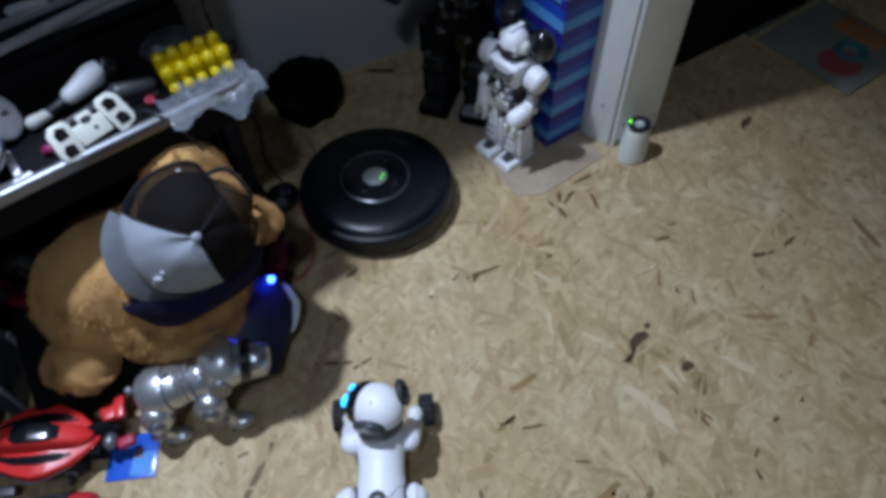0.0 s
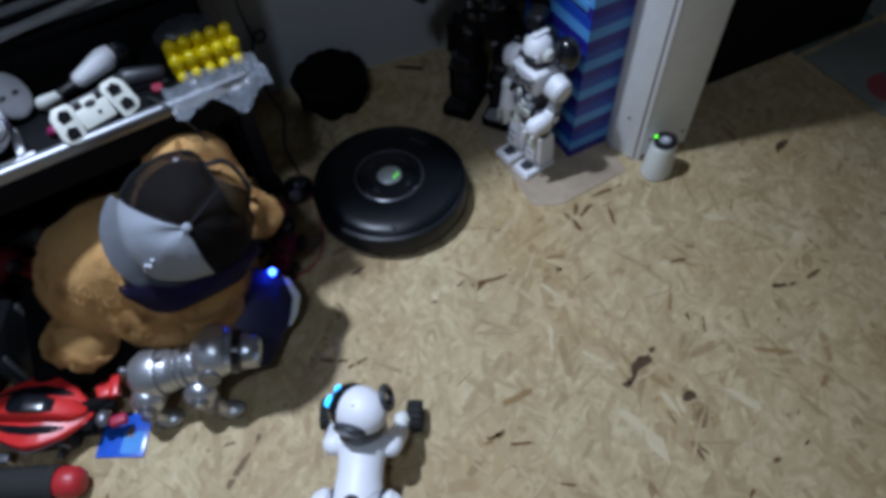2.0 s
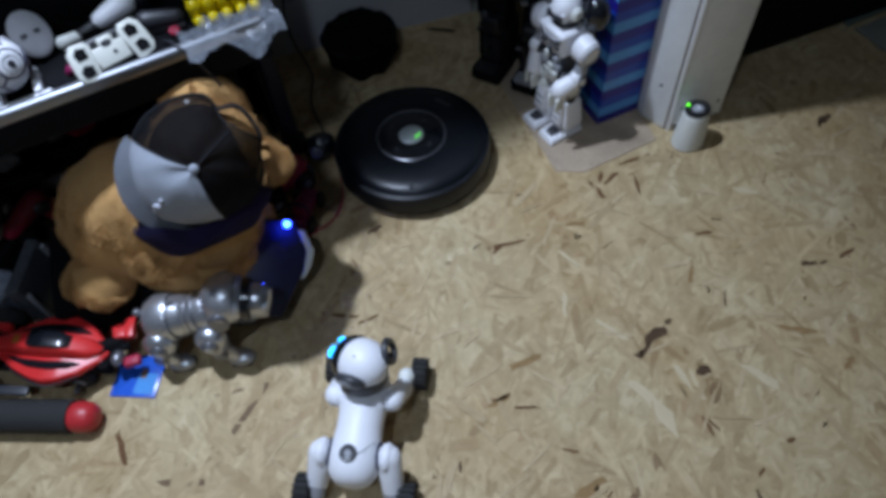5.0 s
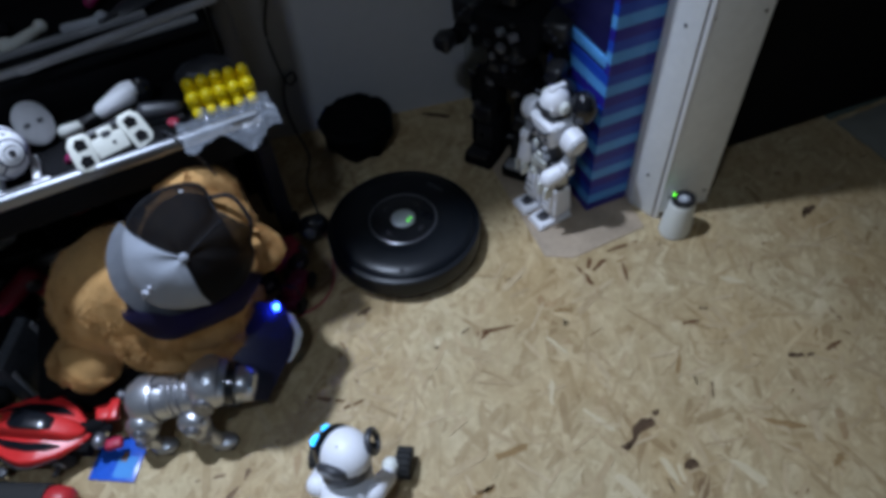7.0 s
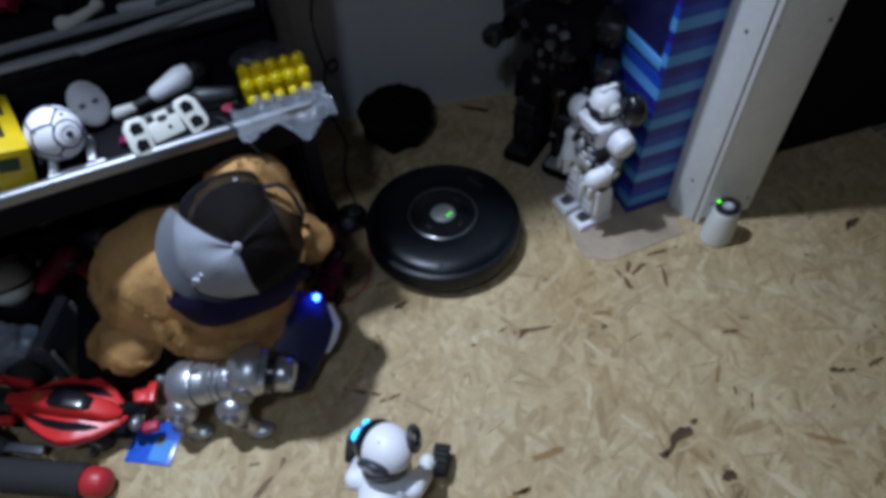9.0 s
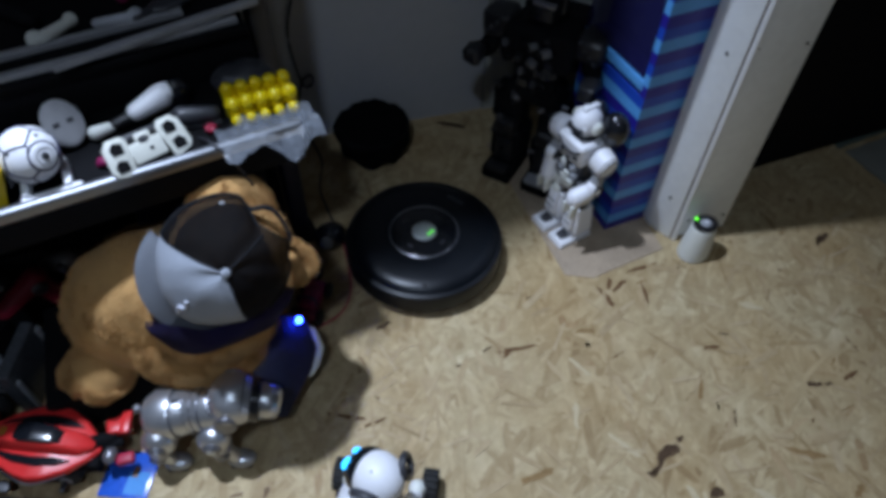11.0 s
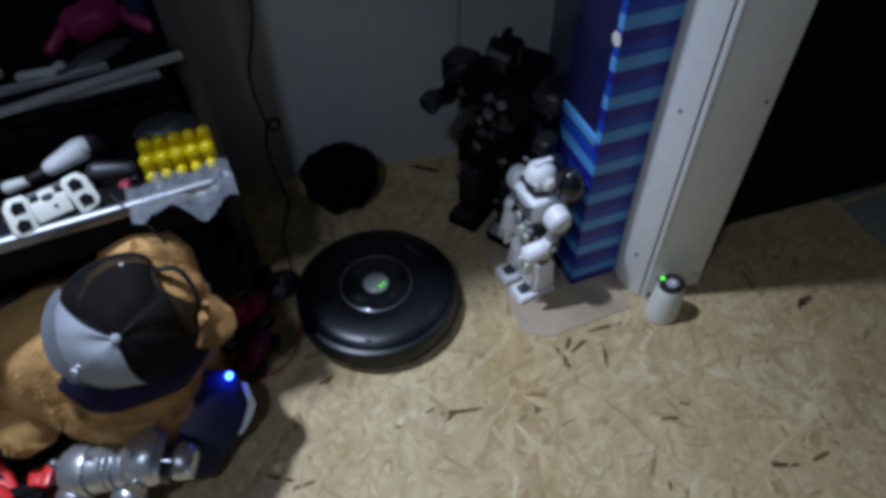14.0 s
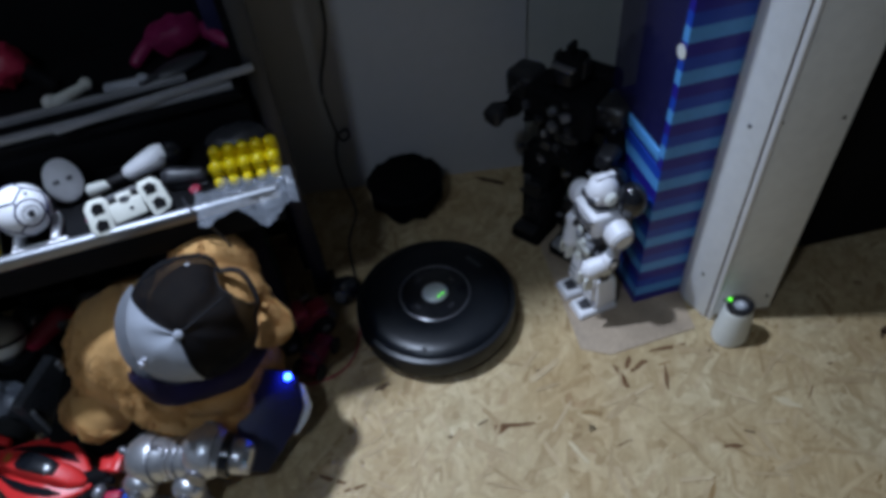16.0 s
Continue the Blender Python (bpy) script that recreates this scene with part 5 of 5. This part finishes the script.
# slanted navy board with a lit blue diode
nb = thing("navy_board", "dark navy board with white edge and a glowing blue diode", "gadget", frame_of((-0.034, 0.722, 0.082), (0.30, -0.55, 0.72), (-0.25, -0.72, -0.52)))
part("panel", prism([(-0.100, -0.045), (-0.098, 0.030), (-0.040, 0.054), (0.000, 0.047), (0.085, 0.008), (0.085, -0.045), (0.0, -0.060)], -0.008, 0.006, 0.003), NAVY, nb)
part("edge", prism([(-0.080, 0.0385), (-0.040, 0.0555), (0.000, 0.0485), (0.014, 0.0425), (0.012, 0.050), (-0.012, 0.063), (-0.042, 0.069), (-0.078, 0.049)], -0.007, 0.007, 0.002), WHITE2, nb, "white plastic edge")
part("stand", block(-0.02, 0.02, -0.03, 0.03, -0.07, -0.008, 0.004), MATTBLACK, nb)
part("diode_post", rod((-0.089, 0.014, 0.0), (-0.089, 0.014, 0.015), 0.005), NAVY, nb)
part("diode", ball((-0.089, 0.014, 0.017), 0.0068, u=16, v=10), BLUELED, nb, "glowing blue diode")
# ---------- silver robot dog ----------
def silver_dog():
    t = thing("robot_dog", "silver plastic robot dog toy standing on four jointed legs", "toy robot", pose(-0.188, 0.664, 0, 0, 0, -13))
    # it faces +x
    along = frame_of((0, 0, 0.112), (1, 0, 0.16), (0, 0, 1))
    body = part("body", lathe([(0, -0.086), (0.024, -0.085), (0.034, -0.079), (0.0385, -0.071), (0.0385, -0.064), (0.0435, -0.063), (0.0450, -0.058), (0.0450, -0.034), (0.0435, -0.030), (0.0395, -0.029), (0.0385, -0.018), (0.0365, -0.012), (0.0355, 0.002), (0.0375, 0.006), (0.0380, 0.014), (0.0350, 0.018), (0.0360, 0.030), (0.0345, 0.045), (0, 0.048)], 36, along), SILVER, t)
    for x, r in ((-0.0635, 0.0405), (-0.0295, 0.0415), (0.004, 0.0368), (0.0175, 0.0362)):
        part("seam", ring(r, 0.0014, x, 36, along), DARKSILVER, body)
    part("rib", lathe([(0.0365, -0.010), (0.0378, -0.008), (0.0365, -0.006)], 36, along), SILVER, body)
    part("back_switch", block(-0.010, 0.010, -0.005, 0.005, 0.148, 0.1505, 0.002, 2, pose(0.0, 0, 0, 0, -9, 0)), DARKSILVER, body)
    part("neck", lathe([(0, 0), (0.028, 0), (0.031, 0.004), (0.028, 0.008), (0.031, 0.012), (0.028, 0.016), (0.030, 0.024), (0, 0.026)], 28, aim((0.032, 0, 0.122), (0.062, 0, 0.142))), DARKSILVER, t, "ribbed dark silver neck")
    head = part("head", join(ball((0.072, 0, 0.150), (0.043, 0.045, 0.045), u=32, v=20), rod((0.080, 0, 0.149), (0.110, 0, 0.142), 0.040, 0.035, 28, 0.004)), SILVER, t)
    part("muzzle", lathe([(0, 0.036), (0.018, 0.035), (0.025, 0.030), (0.029, 0.020), (0.0305, 0.004), (0.028, 0), (0, 0)], 28, aim((0.112, 0, 0.142), (0.150, 0, 0.133))), SILVER, head)
    part("visor", lathe([(0.0340, -0.007), (0.0375, -0.006), (0.0378, 0.008), (0.0340, 0.009)], 32, frame_of((0.104, 0, 0.1435), (1, 0, -0.22), (0, 0, 1))), GLOSSBLACK, head, "glossy black visor band")
    part("brow", ring(0.0400, 0.0018, 0.0, 32, frame_of((0.086, 0, 0.148), (1, 0, -0.22), (0, 0, 1))), DARKSILVER, head)
    for s in (-1, 1):
        ear = part("ear", ball((0.062, s * 0.045, 0.140), (0.019, 0.007, 0.027), pose(0, 0, 0, 0, 14, 0)), DARKSILVER, head, "dark silver ear")
        part("ear_disc", rod((0.066, s * 0.040, 0.152), (0.066, s * 0.050, 0.152), 0.011), SILVER, ear)
    part("jaw", block(0.094, 0.136, -0.016, 0.016, 0.098, 0.112, 0.005), SILVER, head)
    part("tail", join(capsule((-0.083, 0, 0.112), (-0.092, 0, 0.124), 0.007, 0.005), ball((-0.093, 0, 0.126), 0.008, u=12, v=8)), DARKSILVER, t)
    for x, y, f in ((-0.060, -0.041, 0), (-0.060, 0.041, 0), (0.030, -0.040, 1), (0.030, 0.040, 1)):
        sy = math.copysign(1, y)
        kx = x + (0.008 if f else -0.010)
        leg = part("leg", join(ball((x, y, 0.084), (0.029, 0.022, 0.030), u=24, v=16), rod((x, y * 1.05, 0.076), (kx, y * 1.08, 0.048), 0.021, 0.017, 20, 0.003)), SILVER, t)
        part("joint", rod((x, y + sy * 0.012, 0.086), (x, y + sy * 0.025, 0.086), 0.017, 0.015, 24), DARKSILVER, leg, "dark silver hip disc")
        part("hub", rod((x, y + sy * 0.024, 0.086), (x, y + sy * 0.027, 0.086), 0.008), SILVER, leg)
        part("knee", rod((kx, y * 1.08 - 0.018, 0.048), (kx, y * 1.08 + 0.018, 0.048), 0.0135), DARKSILVER, leg)
        part("shank", rod((kx, y * 1.08, 0.050), (x + (0.026 if f else 0.006), y * 1.1, 0.016), 0.0150, 0.0125, 18, 0.003), SILVER, leg)
        part("paw", ball((x + (0.033 if f else 0.013), y * 1.1, 0.012), (0.025, 0.017, 0.012), u=20, v=12), SILVER, leg)
        part("paw_sole", block(x + (0.014 if f else -0.006), x + (0.050 if f else 0.030), y * 1.1 - 0.014, y * 1.1 + 0.014, 0.0, 0.006, 0.002), DARKGREY, leg)
    return t


silver_dog()

# ---------- white robot dog on wheels ----------
def white_dog():
    t = thing("robot_dog", "white robot dog toy with black wheels and glowing cyan eyes", "toy robot", pose(0.052, 0.385, 0, 0, 0, 67))
    # it faces +x
    trunk = bmesh.new()
    rings = []
    for x, half, tall, mid in ((-0.098, 0.006, 0.006, 0.072), (-0.095, 0.022, 0.019, 0.073), (-0.085, 0.034, 0.030, 0.074), (-0.066, 0.0405, 0.037, 0.076), (-0.040, 0.0410, 0.038, 0.079), (-0.010, 0.0375, 0.036, 0.082), (0.020, 0.0385, 0.037, 0.086), (0.048, 0.0425, 0.040, 0.090), (0.070, 0.0400, 0.038, 0.094), (0.086, 0.030, 0.028, 0.096), (0.094, 0.010, 0.010, 0.097)):
        rings.append([trunk.verts.new((x, half * math.cos(2 * math.pi * k / 28), mid + tall * math.sin(2 * math.pi * k / 28))) for k in range(28)])
    for p, q in zip(rings, rings[1:]):
        for k in range(28):
            trunk.faces.new((p[k], p[(k + 1) % 28], q[(k + 1) % 28], q[k]))
    trunk.faces.new(rings[0])
    trunk.faces.new(rings[-1])
    bmesh.ops.recalc_face_normals(trunk, faces=trunk.faces[:])
    bmesh.ops.subdivide_edges(trunk, edges=trunk.edges[:], cuts=1, use_grid_fill=True, smooth=0.6)
    body = part("body", trunk, WHITE, t)
    part("rear_line", tube([(-0.058, -0.008, 0.1155), (-0.052, -0.018, 0.113), (-0.040, -0.027, 0.107), (-0.034, -0.034, 0.100)], 0.0009, 6), GREYP, body)
    part("tail_ring", lathe([(0.006, 0.004), (0.012, 0.005), (0.014, 0), (0.006, 0)], 24, frame_of((-0.058, 0.004, 0.1145), (-0.25, 0, 1), (1, 0, 0))), DARKGREY, body, "dark ring round the tail socket")
    part("tail_button", lathe([(0, 0.003), (0.006, 0.002), (0.006, -0.002), (0, -0.002)], 16, frame_of((-0.058, 0.004, 0.115), (-0.25, 0, 1), (1, 0, 0))), GREYP, body)
    part("back_mark", block(-0.004, 0.004, -0.0015, 0.0015, 0.1275, 0.1288, 0, 2, pose(0.045, 0, 0)), DARKGREY, body)
    for sy in (-1, 1):
        hip = part("rear_leg", join(capsule((-0.050, sy * 0.054, 0.082), (-0.085, sy * 0.062, 0.036), 0.021, 0.018), ball((-0.050, sy * 0.052, 0.082), (0.024, 0.014, 0.024))), WHITE, t)
        part("hip_seam", ring(0.021, 0.0018, 0, 28, frame_of((-0.048, sy * 0.041, 0.080), (0, sy, 0.15), (1, 0, 0))), NAVY, hip, "dark blue hip seam")
        part("shank", capsule((-0.088, sy * 0.062, 0.036), (-0.100, sy * 0.062, 0.026), 0.0165, 0.014), STRIP, hip, "grey lower leg")
        wh = part("wheel", rod((-0.098, sy * 0.070, 0.026), (-0.098, sy * 0.098, 0.026), 0.026, None, 28), RUBBER, t, "black ridged wheel")
        for k in range(16):
            a = 2 * math.pi * k / 16
            part("tread", block(-0.003, 0.003, -0.013, 0.013, -0.0015, 0.0022, 0, 2, Matrix.Translation((-0.098 + 0.0258 * math.cos(a), sy * 0.084, 0.0275 + 0.0258 * math.sin(a))) @ Matrix.Rotation(math.pi / 2 - a, 4, "Y")), RUBBER, wh)
        fore = part("front_leg", join(capsule((0.042, sy * 0.047, 0.092), (0.084, sy * 0.054, 0.046), 0.019, 0.017)), WHITE, t)
        part("wrist", ball((0.106, sy * 0.056, 0.044), 0.015), WHITE2, fore)
        wf = part("wheel", rod((0.120, sy * 0.062, 0.026), (0.120, sy * 0.090, 0.026), 0.026, None, 28), RUBBER, t, "black ridged wheel")
        for k in range(16):
            a = 2 * math.pi * k / 16
            part("tread", block(-0.003, 0.003, -0.013, 0.013, -0.0015, 0.0022, 0, 2, Matrix.Translation((0.120 + 0.0258 * math.cos(a), sy * 0.076, 0.0275 + 0.0258 * math.sin(a))) @ Matrix.Rotation(math.pi / 2 - a, 4, "Y")), RUBBER, wf)
    part("collar", ring(0.032, 0.007, 0, 32, frame_of((0.070, 0, 0.112), (0.5, 0, 0.85), (1, 0, 0))), GREYP, t, "grey collar")
    part("neck_guard", ball((0.046, -0.004, 0.136), (0.018, 0.036, 0.026), pose(0, 0, 0, 0, 0, 14)), DARKGREY, t, "dark grey guard behind the head")
    hm = pose(0.076, 0, 0.150, 0, 8, 60) @ Matrix.Scale(0.9, 4)
    head = part("head", join(ball((0, 0, 0), (0.050, 0.045, 0.043), u=36, v=22), ball((0.022, 0, -0.012), (0.040, 0.036, 0.028))), WHITE, t)
    head.matrix_local = hm
    part("face", ball((0.026, 0, 0.0), (0.0345, 0.0425, 0.036), u=28, v=16), GLOSSBLACK, head, "glossy black face screen")
    part("eye", ball((0.0530, 0.015, 0.016), (0.0075, 0.0125, 0.0100), u=18, v=12), CYANLED, head, "glowing cyan eye")
    part("eye", ball((0.0530, -0.010, 0.017), (0.0075, 0.0085, 0.0080), u=18, v=12), CYANLED, head, "glowing cyan eye")
    part("crown_dot", ball((-0.004, 0.010, 0.0425), 0.0022, u=10, v=8), GREYP, head)
    ear = part("ear", ball((-0.008, 0.040, 0.006), (0.032, 0.013, 0.025), pose(0, 0, 0, -22, 20, 8)), DARKGREY, head, "dark grey floppy ear")
    part("ear_pad", ball((-0.008, 0.047, 0.012), (0.021, 0.009, 0.015), pose(0, 0, 0, -22, 20, 8)), GREYP, ear, "grey ear lining")
    hoop = part("ear", ring(0.019, 0.0065, 0.0, 28, frame_of((-0.034, -0.040, 0.014), (-0.82, -0.57, 0.25), (0, 0, 1))), DARKGREY, head, "dark grey hoop-shaped ear")
    part("ear_stem", rod((-0.016, -0.028, -0.004), (-0.032, -0.038, -0.003), 0.009), DARKGREY, hoop)
    return t


white_dog()

# ---------- red toy racing car ----------
def red_car():
    t = thing("toy_car", "red toy racing car with black stripes and dark canopy", "toy car", pose(-0.468, 0.704, 0, 0, 0, -20))
    # nose towards +x
    def shell(half, z0, tops, inset, bevel=0.004):
        """A hull symmetric in y: half outline (x, y) with the height of its crown at each x."""
        bm = bmesh.new()
        n = len(half)
        rows = []
        for sy in (1, -1):
            rows.append([bm.verts.new((x, sy * y, z0)) for x, y in half])
            rows.append([bm.verts.new((x, sy * y * inset, h)) for (x, y), h in zip(half, tops)])
        lo, hi, lo2, hi2 = rows
        for k in range(n - 1):
            bm.faces.new((lo[k], hi[k], hi[k + 1], lo[k + 1]))
            bm.faces.new((lo2[k], lo2[k + 1], hi2[k + 1], hi2[k]))
            bm.faces.new((hi[k], hi2[k], hi2[k + 1], hi[k + 1]))
            bm.faces.new((lo[k], lo[k + 1], lo2[k + 1], lo2[k]))
        bm.faces.new((lo[0], lo2[0], hi2[0], hi[0]))
        bm.faces.new((lo[-1], hi[-1], hi2[-1], lo2[-1]))
        bmesh.ops.recalc_face_normals(bm, faces=bm.faces[:])
        bmesh.ops.bevel(bm, geom=bm.edges[:], offset=bevel, segments=2, affect="EDGES", profile=0.5)
        return bm
    part("chassis", block(-0.17, 0.12, -0.030, 0.030, 0.026, 0.055, 0.006), MATTBLACK, t)
    wide = [(0.118, 0.006), (0.104, 0.024), (0.076, 0.050), (0.046, 0.066), (0.022, 0.070), (-0.004, 0.063), (-0.036, 0.048), (-0.072, 0.024), (-0.095, 0.018)]
    body = part("body", shell(wide, 0.056, [0.062, 0.066, 0.072, 0.078, 0.080, 0.080, 0.080, 0.080, 0.078], 0.94), RED, t)
    spine = [(0.112, 0.006), (0.090, 0.020), (0.062, 0.024), (0.020, 0.026), (-0.020, 0.024), (-0.060, 0.017), (-0.100, 0.014)]
    part("cockpit", shell(spine, 0.070, [0.074, 0.086, 0.100, 0.110, 0.108, 0.098, 0.090], 0.66), RED, body)
    part("canopy", shell([(0.066, 0.012), (0.050, 0.0165), (0.020, 0.0185), (0.000, 0.0175), (-0.010, 0.012)], 0.094, [0.1005, 0.1065, 0.1130, 0.1128, 0.1105], 0.9, 0.002), GLOSSBLACK, body, "glossy dark canopy window")
    part("nose_mark", block(-0.034, -0.016, -0.008, 0.008, 0.1040, 0.1075, 0.001, 2, pose(0, 0, 0, 0, -2, 0)), ORANGE, body, "small orange printed mark")
    for s in (-1, 1):
        leafy = [(0.078, 0.030), (0.056, 0.041), (0.024, 0.046), (-0.012, 0.042), (-0.046, 0.030), (-0.058, 0.022), (-0.026, 0.027), (0.014, 0.029), (0.052, 0.027)]
        part("stripe", prism([(x, s * y) for x, y in leafy][::s], 0.0740, 0.0825, 0.0015, (), pose(0, 0, 0, 0, 3, 0)), GLOSSBLACK, body, "glossy black inset stripe")
        part("wing_line", tube([(-0.06, s * 0.036, 0.070), (0.0, s * 0.0655, 0.071), (0.035, s * 0.071, 0.068), (0.08, s * 0.050, 0.064)], 0.0018, 6), BLACK, body)
        part("rear_rail", block(-0.20, -0.076, s * 0.030 - 0.008, s * 0.030 + 0.008, 0.066, 0.082, 0.004, 2, pose(0, 0, 0, 0, 0, -s * 4)), RED, t)
    part("arm", rod((0.098, 0.0, 0.058), (0.146, 0.020, 0.050), 0.008), MATTBLACK, t)
    part("nose_wing", join(block(-0.020, 0.020, -0.016, 0.016, -0.010, 0.010, 0.006, 3, pose(0.132, 0.044, 0.058, 0, 8, 24)), block(-0.009, 0.009, -0.021, 0.021, -0.006, 0.006, 0.004, 2, pose(0.146, 0.047, 0.068, 0, 0, 10))), RED, t)
    part("nose_wing", block(-0.015, 0.015, -0.010, 0.010, -0.008, 0.008, 0.005, 3, pose(0.156, -0.006, 0.040, 0, 0, 20)), DARKRED, t)
    part("nose", capsule((0.095, 0.004, 0.062), (0.124, 0.022, 0.056), 0.014, 0.013), MATTBLACK, t)
    part("bumper_joint", ball((0.132, -0.006, 0.050), (0.012, 0.016, 0.012)), DARKSILVER, t)
    part("rear_deck", block(-0.20, -0.086, -0.022, 0.022, 0.066, 0.086, 0.005), DARKGREY, t)
    for x in (-0.11, -0.135, -0.16):
        part("deck_rib", block(x - 0.004, x + 0.004, -0.018, 0.018, 0.086, 0.0895, 0.0015), BLACK, t)
    part("rear_wing", block(-0.215, -0.18, -0.062, 0.062, 0.100, 0.111, 0.004), RED, t)
    part("wing_stay", block(-0.205, -0.19, -0.010, 0.010, 0.05, 0.101, 0.002), BLACK, t)
    for x, r, w in ((0.062, 0.024, 0.012), (-0.125, 0.036, 0.018)):
        for s in (-1, 1):
            y = s * (0.034 if x > 0 else 0.070)
            wl = part("wheel", rod((x, y - w, r), (x, y + w, r), r, None, 28, 0.006), RUBBER, t)
            part("rim", rod((x, y + s * (w - 0.004), r), (x, y + s * (w + 0.0015), r), r * 0.55, None, 20), GREYP, wl)
        part("axle", rod((x, -0.066, r), (x, 0.066, r), 0.005, None, 10), DARKMETAL, t)
    part("antenna", tube([(-0.085, 0.014, 0.085), (-0.098, 0.020, 0.12), (-0.13, 0.03, 0.16), (-0.15, 0.04, 0.19)], 0.0016, 6), BLACK, t, "thin black aerial wire")
    part("skid_plate", block(-0.10, -0.02, -0.078, -0.060, 0.030, 0.040, 0.003), DARKGREY, t)
    return t


red_car()

# ---------- black handle with a red end ----------
hd = thing("handle", "black ribbed handle with a red knob lying on the floor", "handle", frame_of((-0.432, 0.573, 0.0305), (-0.951, 0.309, 0), (0, 0, 1)))
part("grip", lathe([(0, 0.0), (0.028, 0.0), (0.030, 0.004)] + [(0.0305 - 0.0022 * (k % 2), 0.01 + 0.008 * k) for k in range(40)] + [(0.029, 0.335), (0, 0.337)], 32), RUBBER, hd)
part("knob", lathe([(0, -0.050), (0.010, -0.0495), (0.021, -0.045), (0.0275, -0.034), (0.0295, -0.018), (0.0285, -0.004), (0.026, 0.001), (0, 0.001)], 32, Matrix.Diagonal((0.93, 0.93, 0.9, 1))), mat("dull_red_plastic", (0.46, 0.025, 0.03), 0.4, vary=0.15, scale=30), hd, "glossy red end knob")

# ---------- blue card ----------
cd = thing("blue_card", "glossy blue printed card on the floor by the robot dog", "card", pose(-0.328, 0.634, 0, 0, 0, -20))
part("card", block(-0.043, 0.043, -0.042, 0.040, 0.0015, 0.0045, 0.001), BLUECARD, cd)
part("print", block(0.0, 0.036, -0.036, 0.004, 0.0045, 0.0052), mat("light_blue_print", (0.06, 0.26, 0.62), 0.3, vary=0.2, scale=40), cd, "light blue printed patch")
part("print", block(0.006, 0.016, -0.006, 0.012, 0.0052, 0.0058), mat("brown_print", (0.22, 0.12, 0.06), 0.4, scale=40), cd, "brown printed mark")
